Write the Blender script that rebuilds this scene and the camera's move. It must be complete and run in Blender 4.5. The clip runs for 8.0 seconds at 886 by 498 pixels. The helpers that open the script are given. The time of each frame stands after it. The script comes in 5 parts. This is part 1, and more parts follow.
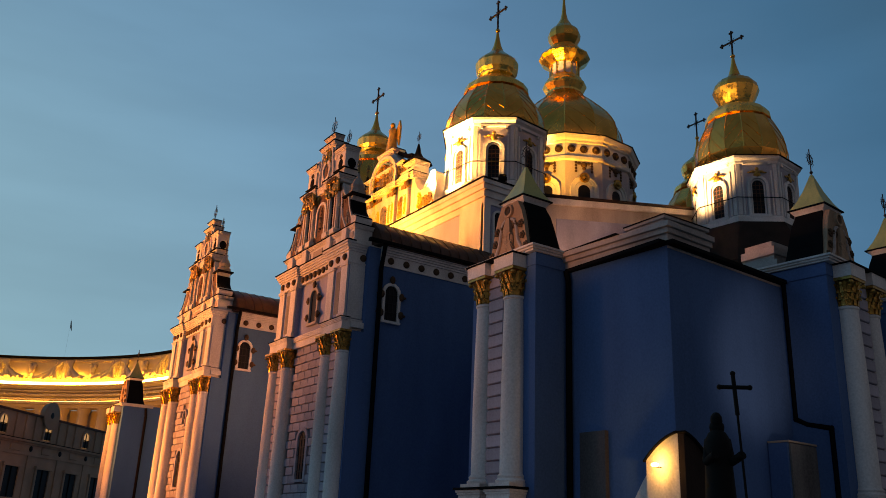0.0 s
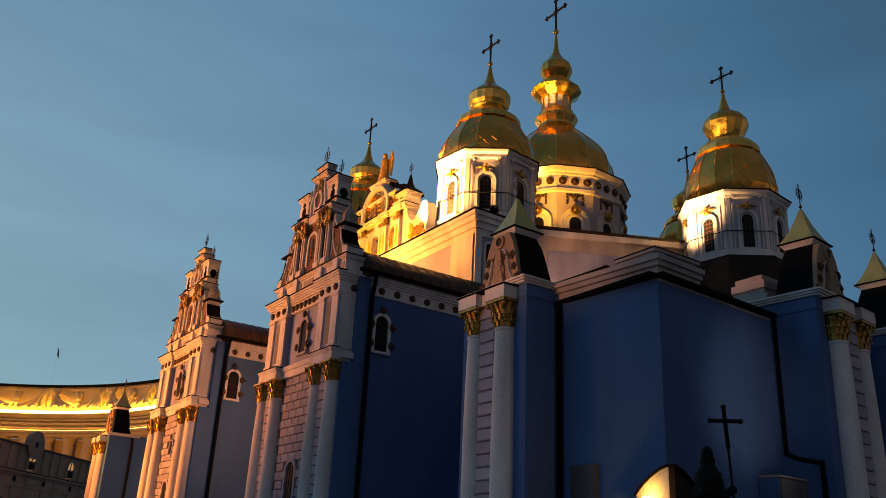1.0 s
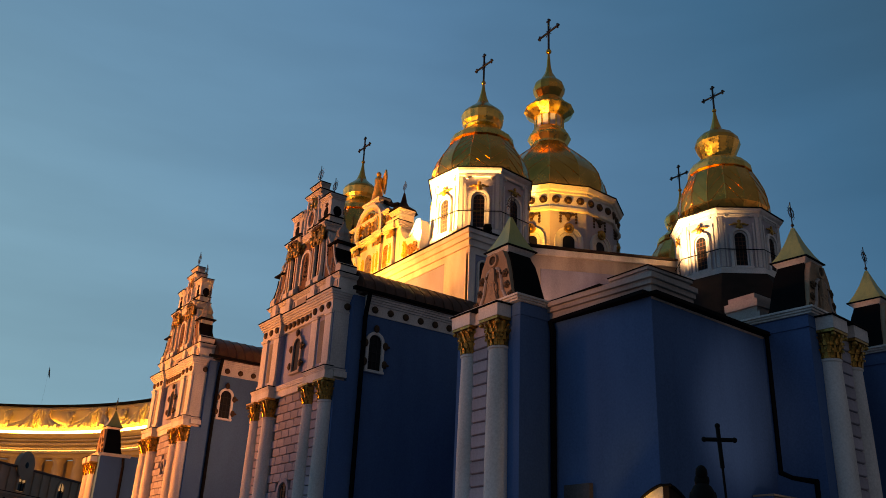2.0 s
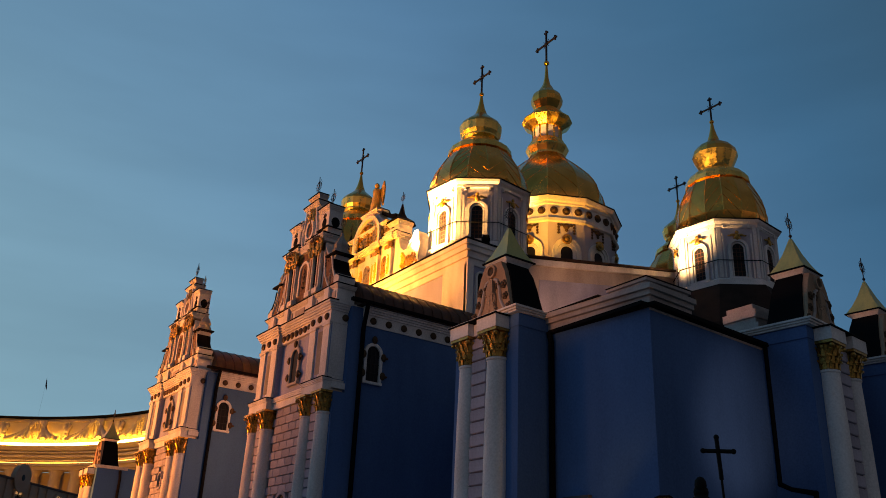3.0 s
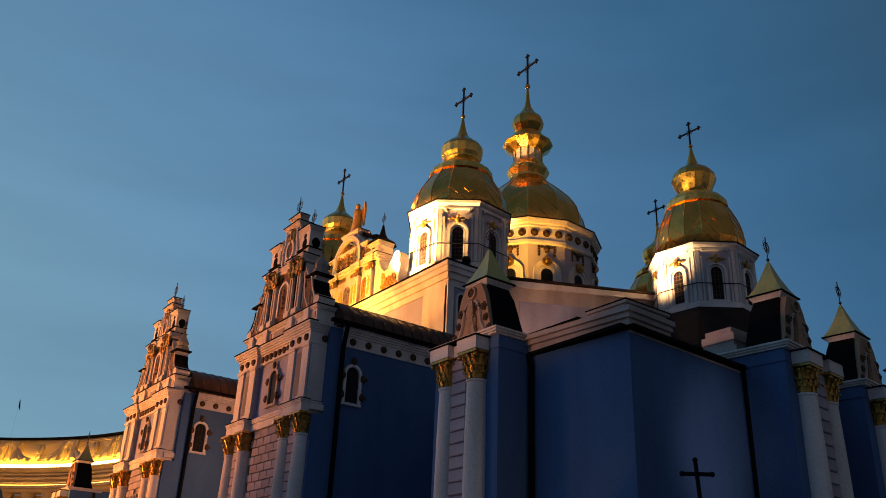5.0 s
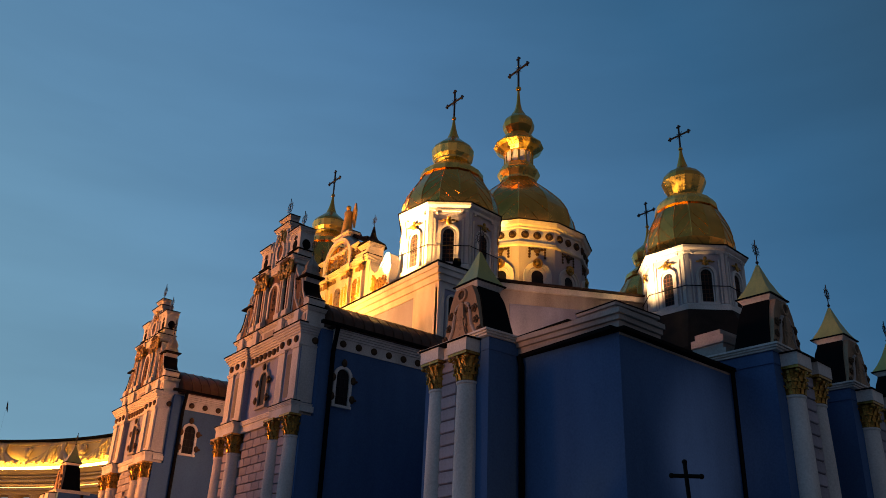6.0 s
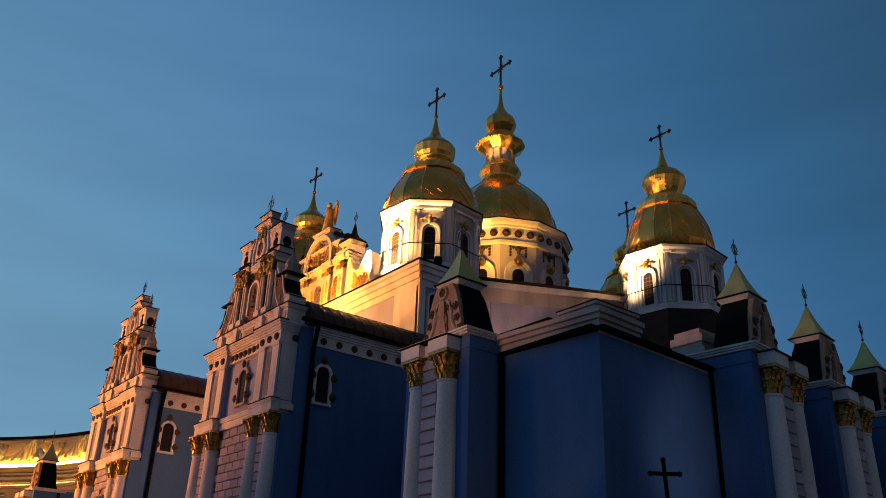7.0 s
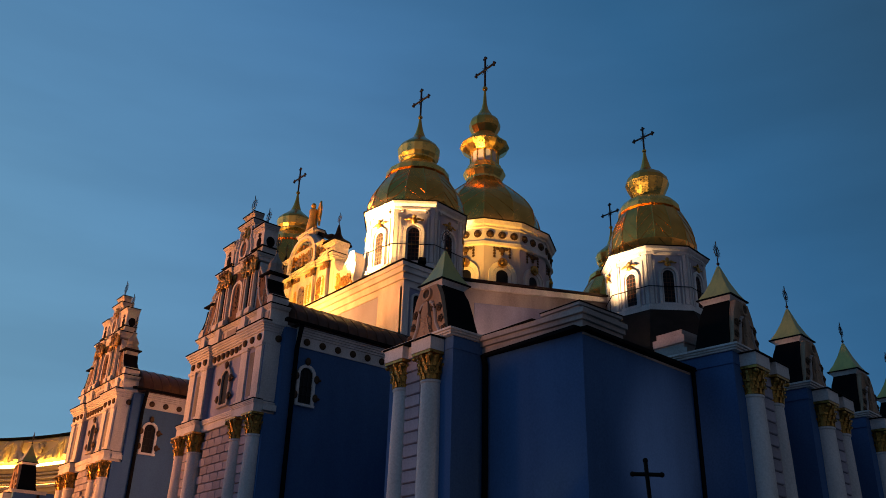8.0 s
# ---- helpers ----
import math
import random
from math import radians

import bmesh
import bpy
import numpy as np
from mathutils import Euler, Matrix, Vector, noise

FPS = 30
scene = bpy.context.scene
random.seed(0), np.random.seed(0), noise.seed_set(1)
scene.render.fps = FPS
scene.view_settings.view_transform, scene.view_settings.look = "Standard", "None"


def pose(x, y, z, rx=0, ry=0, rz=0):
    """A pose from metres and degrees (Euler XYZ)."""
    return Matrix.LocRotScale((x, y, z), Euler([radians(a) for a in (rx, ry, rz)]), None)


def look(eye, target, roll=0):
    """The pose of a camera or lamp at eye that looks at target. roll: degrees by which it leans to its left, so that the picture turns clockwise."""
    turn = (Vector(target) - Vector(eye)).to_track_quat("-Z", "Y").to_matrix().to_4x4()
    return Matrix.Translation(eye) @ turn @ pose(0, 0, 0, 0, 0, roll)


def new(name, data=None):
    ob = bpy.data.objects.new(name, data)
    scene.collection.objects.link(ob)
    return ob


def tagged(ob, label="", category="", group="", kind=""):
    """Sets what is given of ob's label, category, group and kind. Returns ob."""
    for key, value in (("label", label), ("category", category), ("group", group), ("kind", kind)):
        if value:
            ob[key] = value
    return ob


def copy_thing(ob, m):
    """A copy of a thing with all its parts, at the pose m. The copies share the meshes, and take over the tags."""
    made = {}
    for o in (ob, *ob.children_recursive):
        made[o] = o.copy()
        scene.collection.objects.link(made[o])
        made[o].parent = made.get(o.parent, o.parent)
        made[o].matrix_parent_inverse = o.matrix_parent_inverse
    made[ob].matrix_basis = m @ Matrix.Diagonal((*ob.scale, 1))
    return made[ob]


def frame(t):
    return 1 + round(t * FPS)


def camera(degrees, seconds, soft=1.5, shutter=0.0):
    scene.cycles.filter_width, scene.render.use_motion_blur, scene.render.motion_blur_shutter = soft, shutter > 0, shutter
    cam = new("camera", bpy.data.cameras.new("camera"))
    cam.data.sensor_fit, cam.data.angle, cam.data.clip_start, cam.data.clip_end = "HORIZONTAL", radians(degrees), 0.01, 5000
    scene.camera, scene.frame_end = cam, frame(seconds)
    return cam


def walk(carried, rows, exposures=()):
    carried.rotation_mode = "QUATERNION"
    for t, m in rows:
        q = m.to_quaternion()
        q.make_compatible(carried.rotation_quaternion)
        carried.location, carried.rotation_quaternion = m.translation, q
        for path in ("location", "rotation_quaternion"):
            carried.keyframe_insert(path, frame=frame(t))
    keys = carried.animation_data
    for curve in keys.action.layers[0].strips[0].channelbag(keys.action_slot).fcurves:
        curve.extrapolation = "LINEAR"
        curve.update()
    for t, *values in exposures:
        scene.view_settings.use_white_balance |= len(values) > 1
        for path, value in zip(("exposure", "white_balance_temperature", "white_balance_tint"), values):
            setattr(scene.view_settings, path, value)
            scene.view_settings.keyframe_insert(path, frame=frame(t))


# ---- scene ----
EYE = (0.0, 0.0, 1.6)
cam = camera(55.1, 8.0, soft=0.9)
walk(cam, [
    (0, pose(*EYE, 108.84, -2.33, -34.30)),
    (0.5, pose(*EYE, 110.17, -2.59, -34.84)),
    (1, pose(*EYE, 110.93, -2.63, -35.04)),
    (1.5, pose(*EYE, 111.60, -2.53, -35.33)),
    (3, pose(*EYE, 112.95, -2.37, -35.54)),
    (3.5, pose(*EYE, 113.14, -2.28, -35.93)),
    (4, pose(*EYE, 113.64, -2.30, -36.33)),
    (4.5, pose(*EYE, 114.17, -2.27, -36.65)),
    (6, pose(*EYE, 114.59, -2.09, -37.54)),
    (6.5, pose(*EYE, 114.52, -2.04, -38.20)),
    (7, pose(*EYE, 114.49, -1.87, -38.83)),
    (7.5, pose(*EYE, 114.44, -1.66, -39.21)),
    (8, pose(*EYE, 114.59, -1.58, -39.89)),
], exposures=[(0.0, 0.36, 9300, 15), (1.0, 0.26, 9200, 14.8), (1.5, 0.24, 9100, 14.5), (3.5, 0.15, 8500, 14), (4.5, 0.10, 8000, 13), (6.0, 0.04, 7600, 12), (8.0, 0.0, 6900, 10.5)])


# ---- sky and lamps ----
world = bpy.data.worlds.new("dusk_sky")
scene.world = world
world.use_nodes = True
nt = world.node_tree
nt.nodes.clear()
w_out = nt.nodes.new("ShaderNodeOutputWorld")
w_bg = nt.nodes.new("ShaderNodeBackground")
w_tc = nt.nodes.new("ShaderNodeTexCoord")
w_sep = nt.nodes.new("ShaderNodeSeparateXYZ")
nt.links.new(w_tc.outputs["Generated"], w_sep.inputs[0])
# afterglow: the north-west horizon is paler than the zenith and the south-east
w_dot = nt.nodes.new("ShaderNodeVectorMath")
w_dot.operation = "DOT_PRODUCT"
w_dot.inputs[1].default_value = Vector((-0.25, 0.95, -0.45)).normalized()
nt.links.new(w_tc.outputs["Generated"], w_dot.inputs[0])
w_ramp = nt.nodes.new("ShaderNodeValToRGB")
w_fac = nt.nodes.new("ShaderNodeMath")
w_fac.operation = "MULTIPLY_ADD"
w_fac.inputs[1].default_value, w_fac.inputs[2].default_value = 0.5, 0.5
nt.links.new(w_dot.outputs["Value"], w_fac.inputs[0])
nt.links.new(w_fac.outputs[0], w_ramp.inputs[0])
w_ramp.color_ramp.elements[0].position = 0.0
w_ramp.color_ramp.elements[0].color = (0.040, 0.062, 0.10, 1)
w_ramp.color_ramp.elements[1].position = 0.95
w_ramp.color_ramp.elements[1].color = (0.19, 0.375, 0.50, 1)
for at, col in ((0.25, (0.046, 0.080, 0.135, 1)), (0.40, (0.022, 0.080, 0.168, 1)), (0.5, (0.028, 0.122, 0.274, 1)), (0.625, (0.058, 0.184, 0.388, 1)), (0.75, (0.096, 0.258, 0.478, 1)), (0.875, (0.142, 0.326, 0.510, 1))):
    w_ramp.color_ramp.elements.new(at).color = col
# thin streaks of cloud low over the horizon
w_map = nt.nodes.new("ShaderNodeMapping")
w_map.inputs["Scale"].default_value = (1.5, 1.5, 7.0)
w_map.inputs["Rotation"].default_value = (0.12, 0.1, 0.0)
nt.links.new(w_tc.outputs["Generated"], w_map.inputs[0])
w_noise = nt.nodes.new("ShaderNodeTexNoise")
w_noise.inputs["Scale"].default_value = 1.6
w_noise.inputs["Detail"].default_value = 4.0
nt.links.new(w_map.outputs[0], w_noise.inputs[0])
w_cr = nt.nodes.new("ShaderNodeMapRange")
w_cr.inputs[1].default_value, w_cr.inputs[2].default_value = 0.4, 0.75
w_cr.inputs[3].default_value, w_cr.inputs[4].default_value = 0.93, 1.08
nt.links.new(w_noise.outputs["Fac"], w_cr.inputs[0])
w_mul = nt.nodes.new("ShaderNodeVectorMath")
w_mul.operation = "MULTIPLY"
nt.links.new(w_ramp.outputs[0], w_mul.inputs[0])
nt.links.new(w_cr.outputs[0], w_mul.inputs[1])
# warm glow of the town low in the south
w_low = nt.nodes.new("ShaderNodeMapRange")
w_low.inputs[1].default_value, w_low.inputs[2].default_value = 0.0, 0.28
w_low.inputs[3].default_value, w_low.inputs[4].default_value = 1.0, 0.0
nt.links.new(w_sep.outputs["Z"], w_low.inputs[0])
w_south = nt.nodes.new("ShaderNodeMapRange")
w_south.inputs[1].default_value, w_south.inputs[2].default_value = 0.15, -0.6
nt.links.new(w_sep.outputs["Y"], w_south.inputs[0])
w_glow = nt.nodes.new("ShaderNodeMath")
w_glow.operation = "MULTIPLY"
nt.links.new(w_low.outputs[0], w_glow.inputs[0])
nt.links.new(w_south.outputs[0], w_glow.inputs[1])
w_tint = nt.nodes.new("ShaderNodeVectorMath")
w_tint.operation = "SCALE"
w_tint.inputs[0].default_value = (0.19, 0.125, 0.10)
nt.links.new(w_glow.outputs[0], w_tint.inputs["Scale"])
w_sum = nt.nodes.new("ShaderNodeVectorMath")
nt.links.new(w_mul.outputs[0], w_sum.inputs[0])
nt.links.new(w_tint.outputs[0], w_sum.inputs[1])
nt.links.new(w_sum.outputs[0], w_bg.inputs[0])
w_bg.inputs[1].default_value = 1.0
nt.links.new(w_bg.outputs[0], w_out.inputs[0])


def flood(name, eye, target, watts, colour, angle, size=0.4, blend=0.6):
    lamp = bpy.data.lights.new(name, "SPOT")
    lamp.energy, lamp.color = watts, colour
    lamp.spot_size, lamp.spot_blend, lamp.shadow_soft_size = radians(angle), blend, size
    ob = new(name, lamp)
    ob.matrix_world = look(eye, target)
    return ob


AMBER, GOLDEN, PEACH = (1.0, 0.37, 0.125), (1.0, 0.66, 0.26), (1.0, 0.43, 0.22)
YELLOW = (1.0, 0.46, 0.06)
flood("roof_floodlight", (18.0, 33.2, 18.1), (22.1, 31.9, 19.7), 26000, (1.0, 0.54, 0.18), 50, 0.25, 0.3)
flood("roof_floodlight", (16.6, 36.6, 14.4), (21.0, 36.4, 19.5), 4300, (1.0, 0.40, 0.03), 74, 0.25, 0.5)
flood("roof_floodlight", (16.4, 36.0, 14.8), (21.5, 32.0, 15.6), 4300, (1.0, 0.38, 0.07), 110)
flood("roof_floodlight", (27.3, 34.2, 17.5), (33.2, 35.6, 25.9), 8500, YELLOW, 36, 1.1, 0.5)
flood("roof_floodlight", (30.0, 26.8, 16.4), (34.2, 26.0, 20.6), 9500, (1.0, 0.62, 0.30), 44, 0.4, 0.8)
flood("square_floodlight", (-12.0, 59.0, 4.5), (14.0, 49.0, 16.0), 74000, (1.0, 0.325, 0.065), 72)
# Unseen fill lamps, added to warm the south sides of wing and buttress.
flood("unseen_wall_fill", (15.6, 36.0, 8.0), (17.0, 41.2, 8.5), 420, (1.0, 0.43, 0.26), 130)
flood("unseen_wall_fill", (15.4, 51.6, 7.0), (15.6, 58.6, 7.5), 420, (1.0, 0.43, 0.26), 90)
flood("square_floodlight", (-14.0, 46.0, 6.0), (14.0, 32.0, 13.5), 5400, (1.0, 0.32, 0.10), 32, 2.0)
flood("square_floodlight", (-26.0, 21.0, 4.0), (15.0, 17.0, 14.0), 22000, PEACH, 16, 0.6, 0.35)
flood("square_floodlight", (8.5, 37.5, 13.5), (24.2, 32.1, 25.1), 46000, GOLDEN, 13, 0.3)
flood("square_floodlight", (8.0, 49.0, 13.5), (24.05, 45.0, 25.4), 46000, GOLDEN, 12, 0.3)
flood("square_floodlight", (-6.0, 38.0, 4.0), (13.8, 19.6, 6.0), 3600, PEACH, 15, 2.5, 0.8)
flood("roof_floodlight", (25.4, 35.4, 17.2), (35.2, 38.8, 33.0), 22000, GOLDEN, 20, 0.3)
flood("roof_floodlight", (20.2, 27.0, 13.6), (36.0, 25.8, 24.7), 42000, GOLDEN, 11, 0.3)
flood("roof_floodlight", (36.6, 31.0, 17.4), (42.7, 33.9, 23.5), 16000, GOLDEN, 50, 0.3)
flood("roof_floodlight", (22.6, 21.6, 10.6), (27.6, 28.0, 13.8), 3400, (1.0, 0.50, 0.30), 62, 0.4, 0.8)
flood("roof_floodlight", (21.95, 28.35, 17.42), (23.4, 30.6, 18.1), 130, (1.0, 0.55, 0.12), 100, 0.1, 0.6)
# Unseen fill lamp, added to brighten the bay's south wall.
flood("unseen_yard_fill", (15.6, 3.6, 0.8), (18.9, 13.6, 6.3), 620, (1.0, 0.82, 0.86), 22, 0.4, 0.9)
flood("ministry_floodlight", (14.0, 140.0, 3.0), (30.0, 187.0, 27.0), 30000, (1.0, 0.37, 0.035), 95, 1.0)


# ---- materials ----
def material(name, colour, rough=0.8, metal=0.0, vary=0.25, scale=1.3, grain=18.0, bump=0.15, streak=0.0, random_tint=0.0, emit=None):
    m = bpy.data.materials.new(name)
    m.use_nodes = True
    t = m.node_tree
    b = t.nodes["Principled BSDF"]
    b.inputs["Roughness"].default_value, b.inputs["Metallic"].default_value = rough, metal
    if emit:
        b.inputs["Emission Color"].default_value = (*emit[0], 1)
        b.inputs["Emission Strength"].default_value = emit[1]
    b.inputs["Specular IOR Level"].default_value = 0.5 if rough < 0.5 else (0.06 if rough == 0.85 and max(colour) < 0.01 else 0.15)
    tc = t.nodes.new("ShaderNodeTexCoord")
    n1, n2 = t.nodes.new("ShaderNodeTexNoise"), t.nodes.new("ShaderNodeTexNoise")
    n1.inputs["Scale"].default_value, n1.inputs["Detail"].default_value = scale, 5.0
    n2.inputs["Scale"].default_value, n2.inputs["Detail"].default_value = grain, 6.0
    mp = t.nodes.new("ShaderNodeMapping")
    mp.inputs["Scale"].default_value = (1, 1, 0.25 if streak else 1)
    t.links.new(tc.outputs["Object"], mp.inputs[0])
    t.links.new(mp.outputs[0], n1.inputs[0])
    t.links.new(tc.outputs["Object"], n2.inputs[0])
    add = t.nodes.new("ShaderNodeMath")
    add.operation = "MULTIPLY_ADD"
    t.links.new(n2.outputs["Fac"], add.inputs[0])
    add.inputs[1].default_value = 0.45
    t.links.new(n1.outputs["Fac"], add.inputs[2])
    rg = t.nodes.new("ShaderNodeMapRange")
    rg.inputs[1].default_value, rg.inputs[2].default_value = 0.45, 1.0
    rg.inputs[3].default_value, rg.inputs[4].default_value = 1 - vary, 1 + vary * 0.5
    t.links.new(add.outputs[0], rg.inputs[0])
    mul = t.nodes.new("ShaderNodeVectorMath")
    mul.operation = "SCALE"
    mul.inputs[0].default_value = colour
    last = rg.outputs[0]
    if random_tint:
        oi = t.nodes.new("ShaderNodeObjectInfo")
        r2 = t.nodes.new("ShaderNodeMapRange")
        r2.inputs[3].default_value, r2.inputs[4].default_value = 1 - random_tint, 1 + random_tint
        t.links.new(oi.outputs["Random"], r2.inputs[0])
        mm = t.nodes.new("ShaderNodeMath")
        mm.operation = "MULTIPLY"
        t.links.new(last, mm.inputs[0])
        t.links.new(r2.outputs[0], mm.inputs[1])
        last = mm.outputs[0]
    t.links.new(last, mul.inputs["Scale"])
    t.links.new(mul.outputs[0], b.inputs["Base Color"])
    bp = t.nodes.new("ShaderNodeBump")
    bp.inputs["Strength"].default_value, bp.inputs["Distance"].default_value = bump, 0.03
    t.links.new(add.outputs[0], bp.inputs["Height"])
    t.links.new(bp.outputs[0], b.inputs["Normal"])
    if metal:
        rr = t.nodes.new("ShaderNodeMapRange")
        rr.inputs[1].default_value, rr.inputs[2].default_value = 0.45, 1.0
        rr.inputs[3].default_value, rr.inputs[4].default_value = rough * 0.7, rough * 1.5
        t.links.new(add.outputs[0], rr.inputs[0])
        t.links.new(rr.outputs[0], b.inputs["Roughness"])
    return m


WHITE = material("white_plaster", (0.74, 0.70, 0.68), 0.85, vary=0.42, scale=0.9, streak=1, bump=0.3)
BLUE = material("blue_plaster", (0.070, 0.160, 0.345), 0.85, vary=0.34, scale=0.5, streak=1)
LILAC = material("pale_blue_plaster", (0.33, 0.35, 0.50), 0.85, vary=0.36, scale=0.8, streak=1)
BLOCK = material("rusticated_plaster", (0.40, 0.37, 0.43), 0.85, vary=0.36, scale=1.5, random_tint=0.16)
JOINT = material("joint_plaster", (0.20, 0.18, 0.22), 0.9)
GOLD = material("gilded_sheet", (1.0, 0.415, 0.082), 0.20, metal=1.0, vary=0.25, scale=1.0, grain=6, bump=0.10)
WEATHERED = material("weathered_gilding", (0.60, 0.47, 0.16), 0.42, metal=0.7, vary=0.4, scale=3.0, streak=1)
LEAF = material("gold_leaf", (1.0, 0.58, 0.15), 0.27, metal=1.0, vary=0.22, scale=2.0, grain=9, bump=0.08)
OLDGOLD = material("gilded_plaster", (0.50, 0.285, 0.07), 0.32, metal=0.8, vary=0.75, scale=6, grain=25, bump=0.5)
ORNAMENT = material("dark_gilt_ornament", (0.10, 0.06, 0.035), 0.55, metal=0.3, vary=0.5, scale=6, bump=0.5)
ROOF = material("brown_copper_roof", (0.10, 0.045, 0.029), 0.5, metal=0.0, vary=0.4, scale=2.0)
DARK = material("dark_metal", (0.006, 0.006, 0.007), 0.85, metal=0.0, vary=0.3)
# Roof brown; it also paints the shade on the hood's south panel.
ROOF_AND_SHADE = material("dark_brown_roof_and_shade", (0.030, 0.018, 0.014), 0.8, vary=0.4, scale=1.5)
IRON = material("wrought_iron", (0.035, 0.035, 0.04), 0.5, metal=0.5, vary=0.3)
GLASS = material("window_glass", (0.010, 0.011, 0.015), 0.50, vary=0.3, bump=0.02)
BRONZE = material("dark_bronze", (0.007, 0.0065, 0.0065), 0.8, metal=0.0, vary=0.4, scale=4)
PAVING = material("granite_paving", (0.25, 0.24, 0.235), 0.8, vary=0.3, scale=0.4, grain=9)
STONE = material("grey_stone", (0.44, 0.33, 0.25), 0.85, vary=0.3, scale=0.5)
LIMESTONE = material("ministry_limestone", (0.55, 0.47, 0.36), 0.8, vary=0.2, scale=0.2)
WORN = material("worn_plaster", (0.30, 0.275, 0.25), 0.9, vary=0.5, scale=1.6, streak=1)
# Darker than the white plaster, with upright streaks.
DULL = material("dull_plaster", (0.44, 0.39, 0.37), 0.88, vary=0.45, scale=0.9, streak=1)
PATCH = material("bare_grey_plaster", (0.12, 0.115, 0.12), 0.92, vary=0.5, scale=1.2, streak=1)
PANEL = material("weathered_panel", (0.19, 0.175, 0.165), 0.9, vary=0.6, scale=1.4, streak=1)
UMBER = material("umber_recess", (0.21, 0.125, 0.085), 0.9, vary=0.5, scale=2.5, bump=0.4)
PALE = material("pale_lilac_plaster", (0.50, 0.455, 0.50), 0.85, vary=0.34, scale=0.8, streak=1)
GILT = material("worn_gilt", (0.74, 0.44, 0.11), 0.48, metal=0.45, vary=0.4, scale=5, bump=0.4)
TAN = material("tan_plaster", (0.42, 0.28, 0.19), 0.88, vary=0.4, scale=1.6, streak=1)
FLAGCLOTH = material("flag_cloth", (0.05, 0.06, 0.12), 0.9, vary=0.3)
GLOW = material("lit_lamp", (1, 0.8, 0.5), 0.5, emit=((1.0, 0.54, 0.12), 150.0))
STRIP = material("cornice_light_strip", (1, 0.8, 0.5), 0.5, emit=((1.0, 0.52, 0.07), 66.0))
FAINT = material("dim_light_strip", (1, 0.8, 0.5), 0.5, emit=((1.0, 0.45, 0.08), 9.0))
LITPANE = material("lit_window_pane", (0.6, 0.5, 0.4), 0.3, emit=((1.0, 0.58, 0.24), 0.30))


# ---- building helpers ----
def thing(name, m=None, **tags):
    ob = new(name)
    ob.empty_display_size = 0.3
    if m is not None:
        ob.matrix_basis = m
    return tagged(ob, **tags)


def part(name, bm, mat, parent, label="", sharp=40, m=None):
    me = bpy.data.meshes.new(name)
    bmesh.ops.recalc_face_normals(bm, faces=bm.faces)
    bm.to_mesh(me)
    bm.free()
    me.materials.append(mat)
    if sharp:
        me.shade_smooth()
        me.set_sharp_from_angle(angle=radians(sharp))
    ob = new(name, me)
    ob.parent = parent
    if m is not None:
        ob.matrix_basis = m
    if label:
        ob["label"] = label
    return ob


def again(ob, m):
    """A second object on the same mesh, with its own children, under the same parent."""
    return copy_thing(ob, m)


def box(bm, x0, x1, y0, y1, z0, z1, bevel=0.0):
    v = [bm.verts.new((x, y, z)) for z in (z0, z1) for y in (y0, y1) for x in (x0, x1)]
    f = [bm.faces.new([v[i] for i in q]) for q in ((0, 1, 3, 2), (4, 6, 7, 5), (0, 4, 5, 1), (2, 3, 7, 6), (0, 2, 6, 4), (1, 5, 7, 3))]
    if bevel:
        bmesh.ops.bevel(bm, geom=list({e for q in f for e in q.edges}), offset=bevel, segments=1, affect="EDGES")
    return bm


def slab(x0, x1, y0, y1, z0, z1, bevel=0.0):
    return box(bmesh.new(), x0, x1, y0, y1, z0, z1, bevel)


def lathe(bm, profile, n=16, phase=0.0, cx=0.0, cy=0.0, a0=None, a1=None):
    """profile: radius, height from below to above; a whole turn about a standing axis."""
    rings = []
    for r, z in profile:
        rings.append([bm.verts.new((cx + r * math.cos(phase + 2 * math.pi * i / n), cy + r * math.sin(phase + 2 * math.pi * i / n), z)) for i in range(n)])
    for a, b in zip(rings, rings[1:]):
        for i in range(n):
            bm.faces.new((a[i], a[(i + 1) % n], b[(i + 1) % n], b[i]))
    bm.faces.new(rings[0][::-1])
    bm.faces.new(rings[-1])
    return bm


def prism(bm, outline, y0, y1):
    """An outline of x, z pushed from y0 to y1."""
    a = [bm.verts.new((x, y0, z)) for x, z in outline]
    b = [bm.verts.new((x, y1, z)) for x, z in outline]
    bm.faces.new(a)
    bm.faces.new(b[::-1])
    for i in range(len(a)):
        j = (i + 1) % len(a)
        bm.faces.new((a[j], a[i], b[i], b[j]))
    return bm


def loft(bm, sections):
    """Rectangles (half x, half y, centre y, z) joined from below to above."""
    rings = [[bm.verts.new((sx * hx, cy + sy * hy, z)) for sx, sy in ((-1, -1), (1, -1), (1, 1), (-1, 1))] for hx, hy, cy, z in sections]
    for a, b in zip(rings, rings[1:]):
        for i in range(4):
            bm.faces.new((a[i], a[(i + 1) % 4], b[(i + 1) % 4], b[i]))
    bm.faces.new(rings[0][::-1])
    bm.faces.new(rings[-1])
    return bm


def arch(w, z0, z1, n=8):
    """Outline of an arched opening: half width w, from z0 to the crown at z1."""
    pts = [(-w, z0), (w, z0)]
    zc = z1 - w
    for i in range(n + 1):
        a = math.pi * i / n
        pts.append((w * math.cos(a), zc + w * math.sin(a)))
    return pts


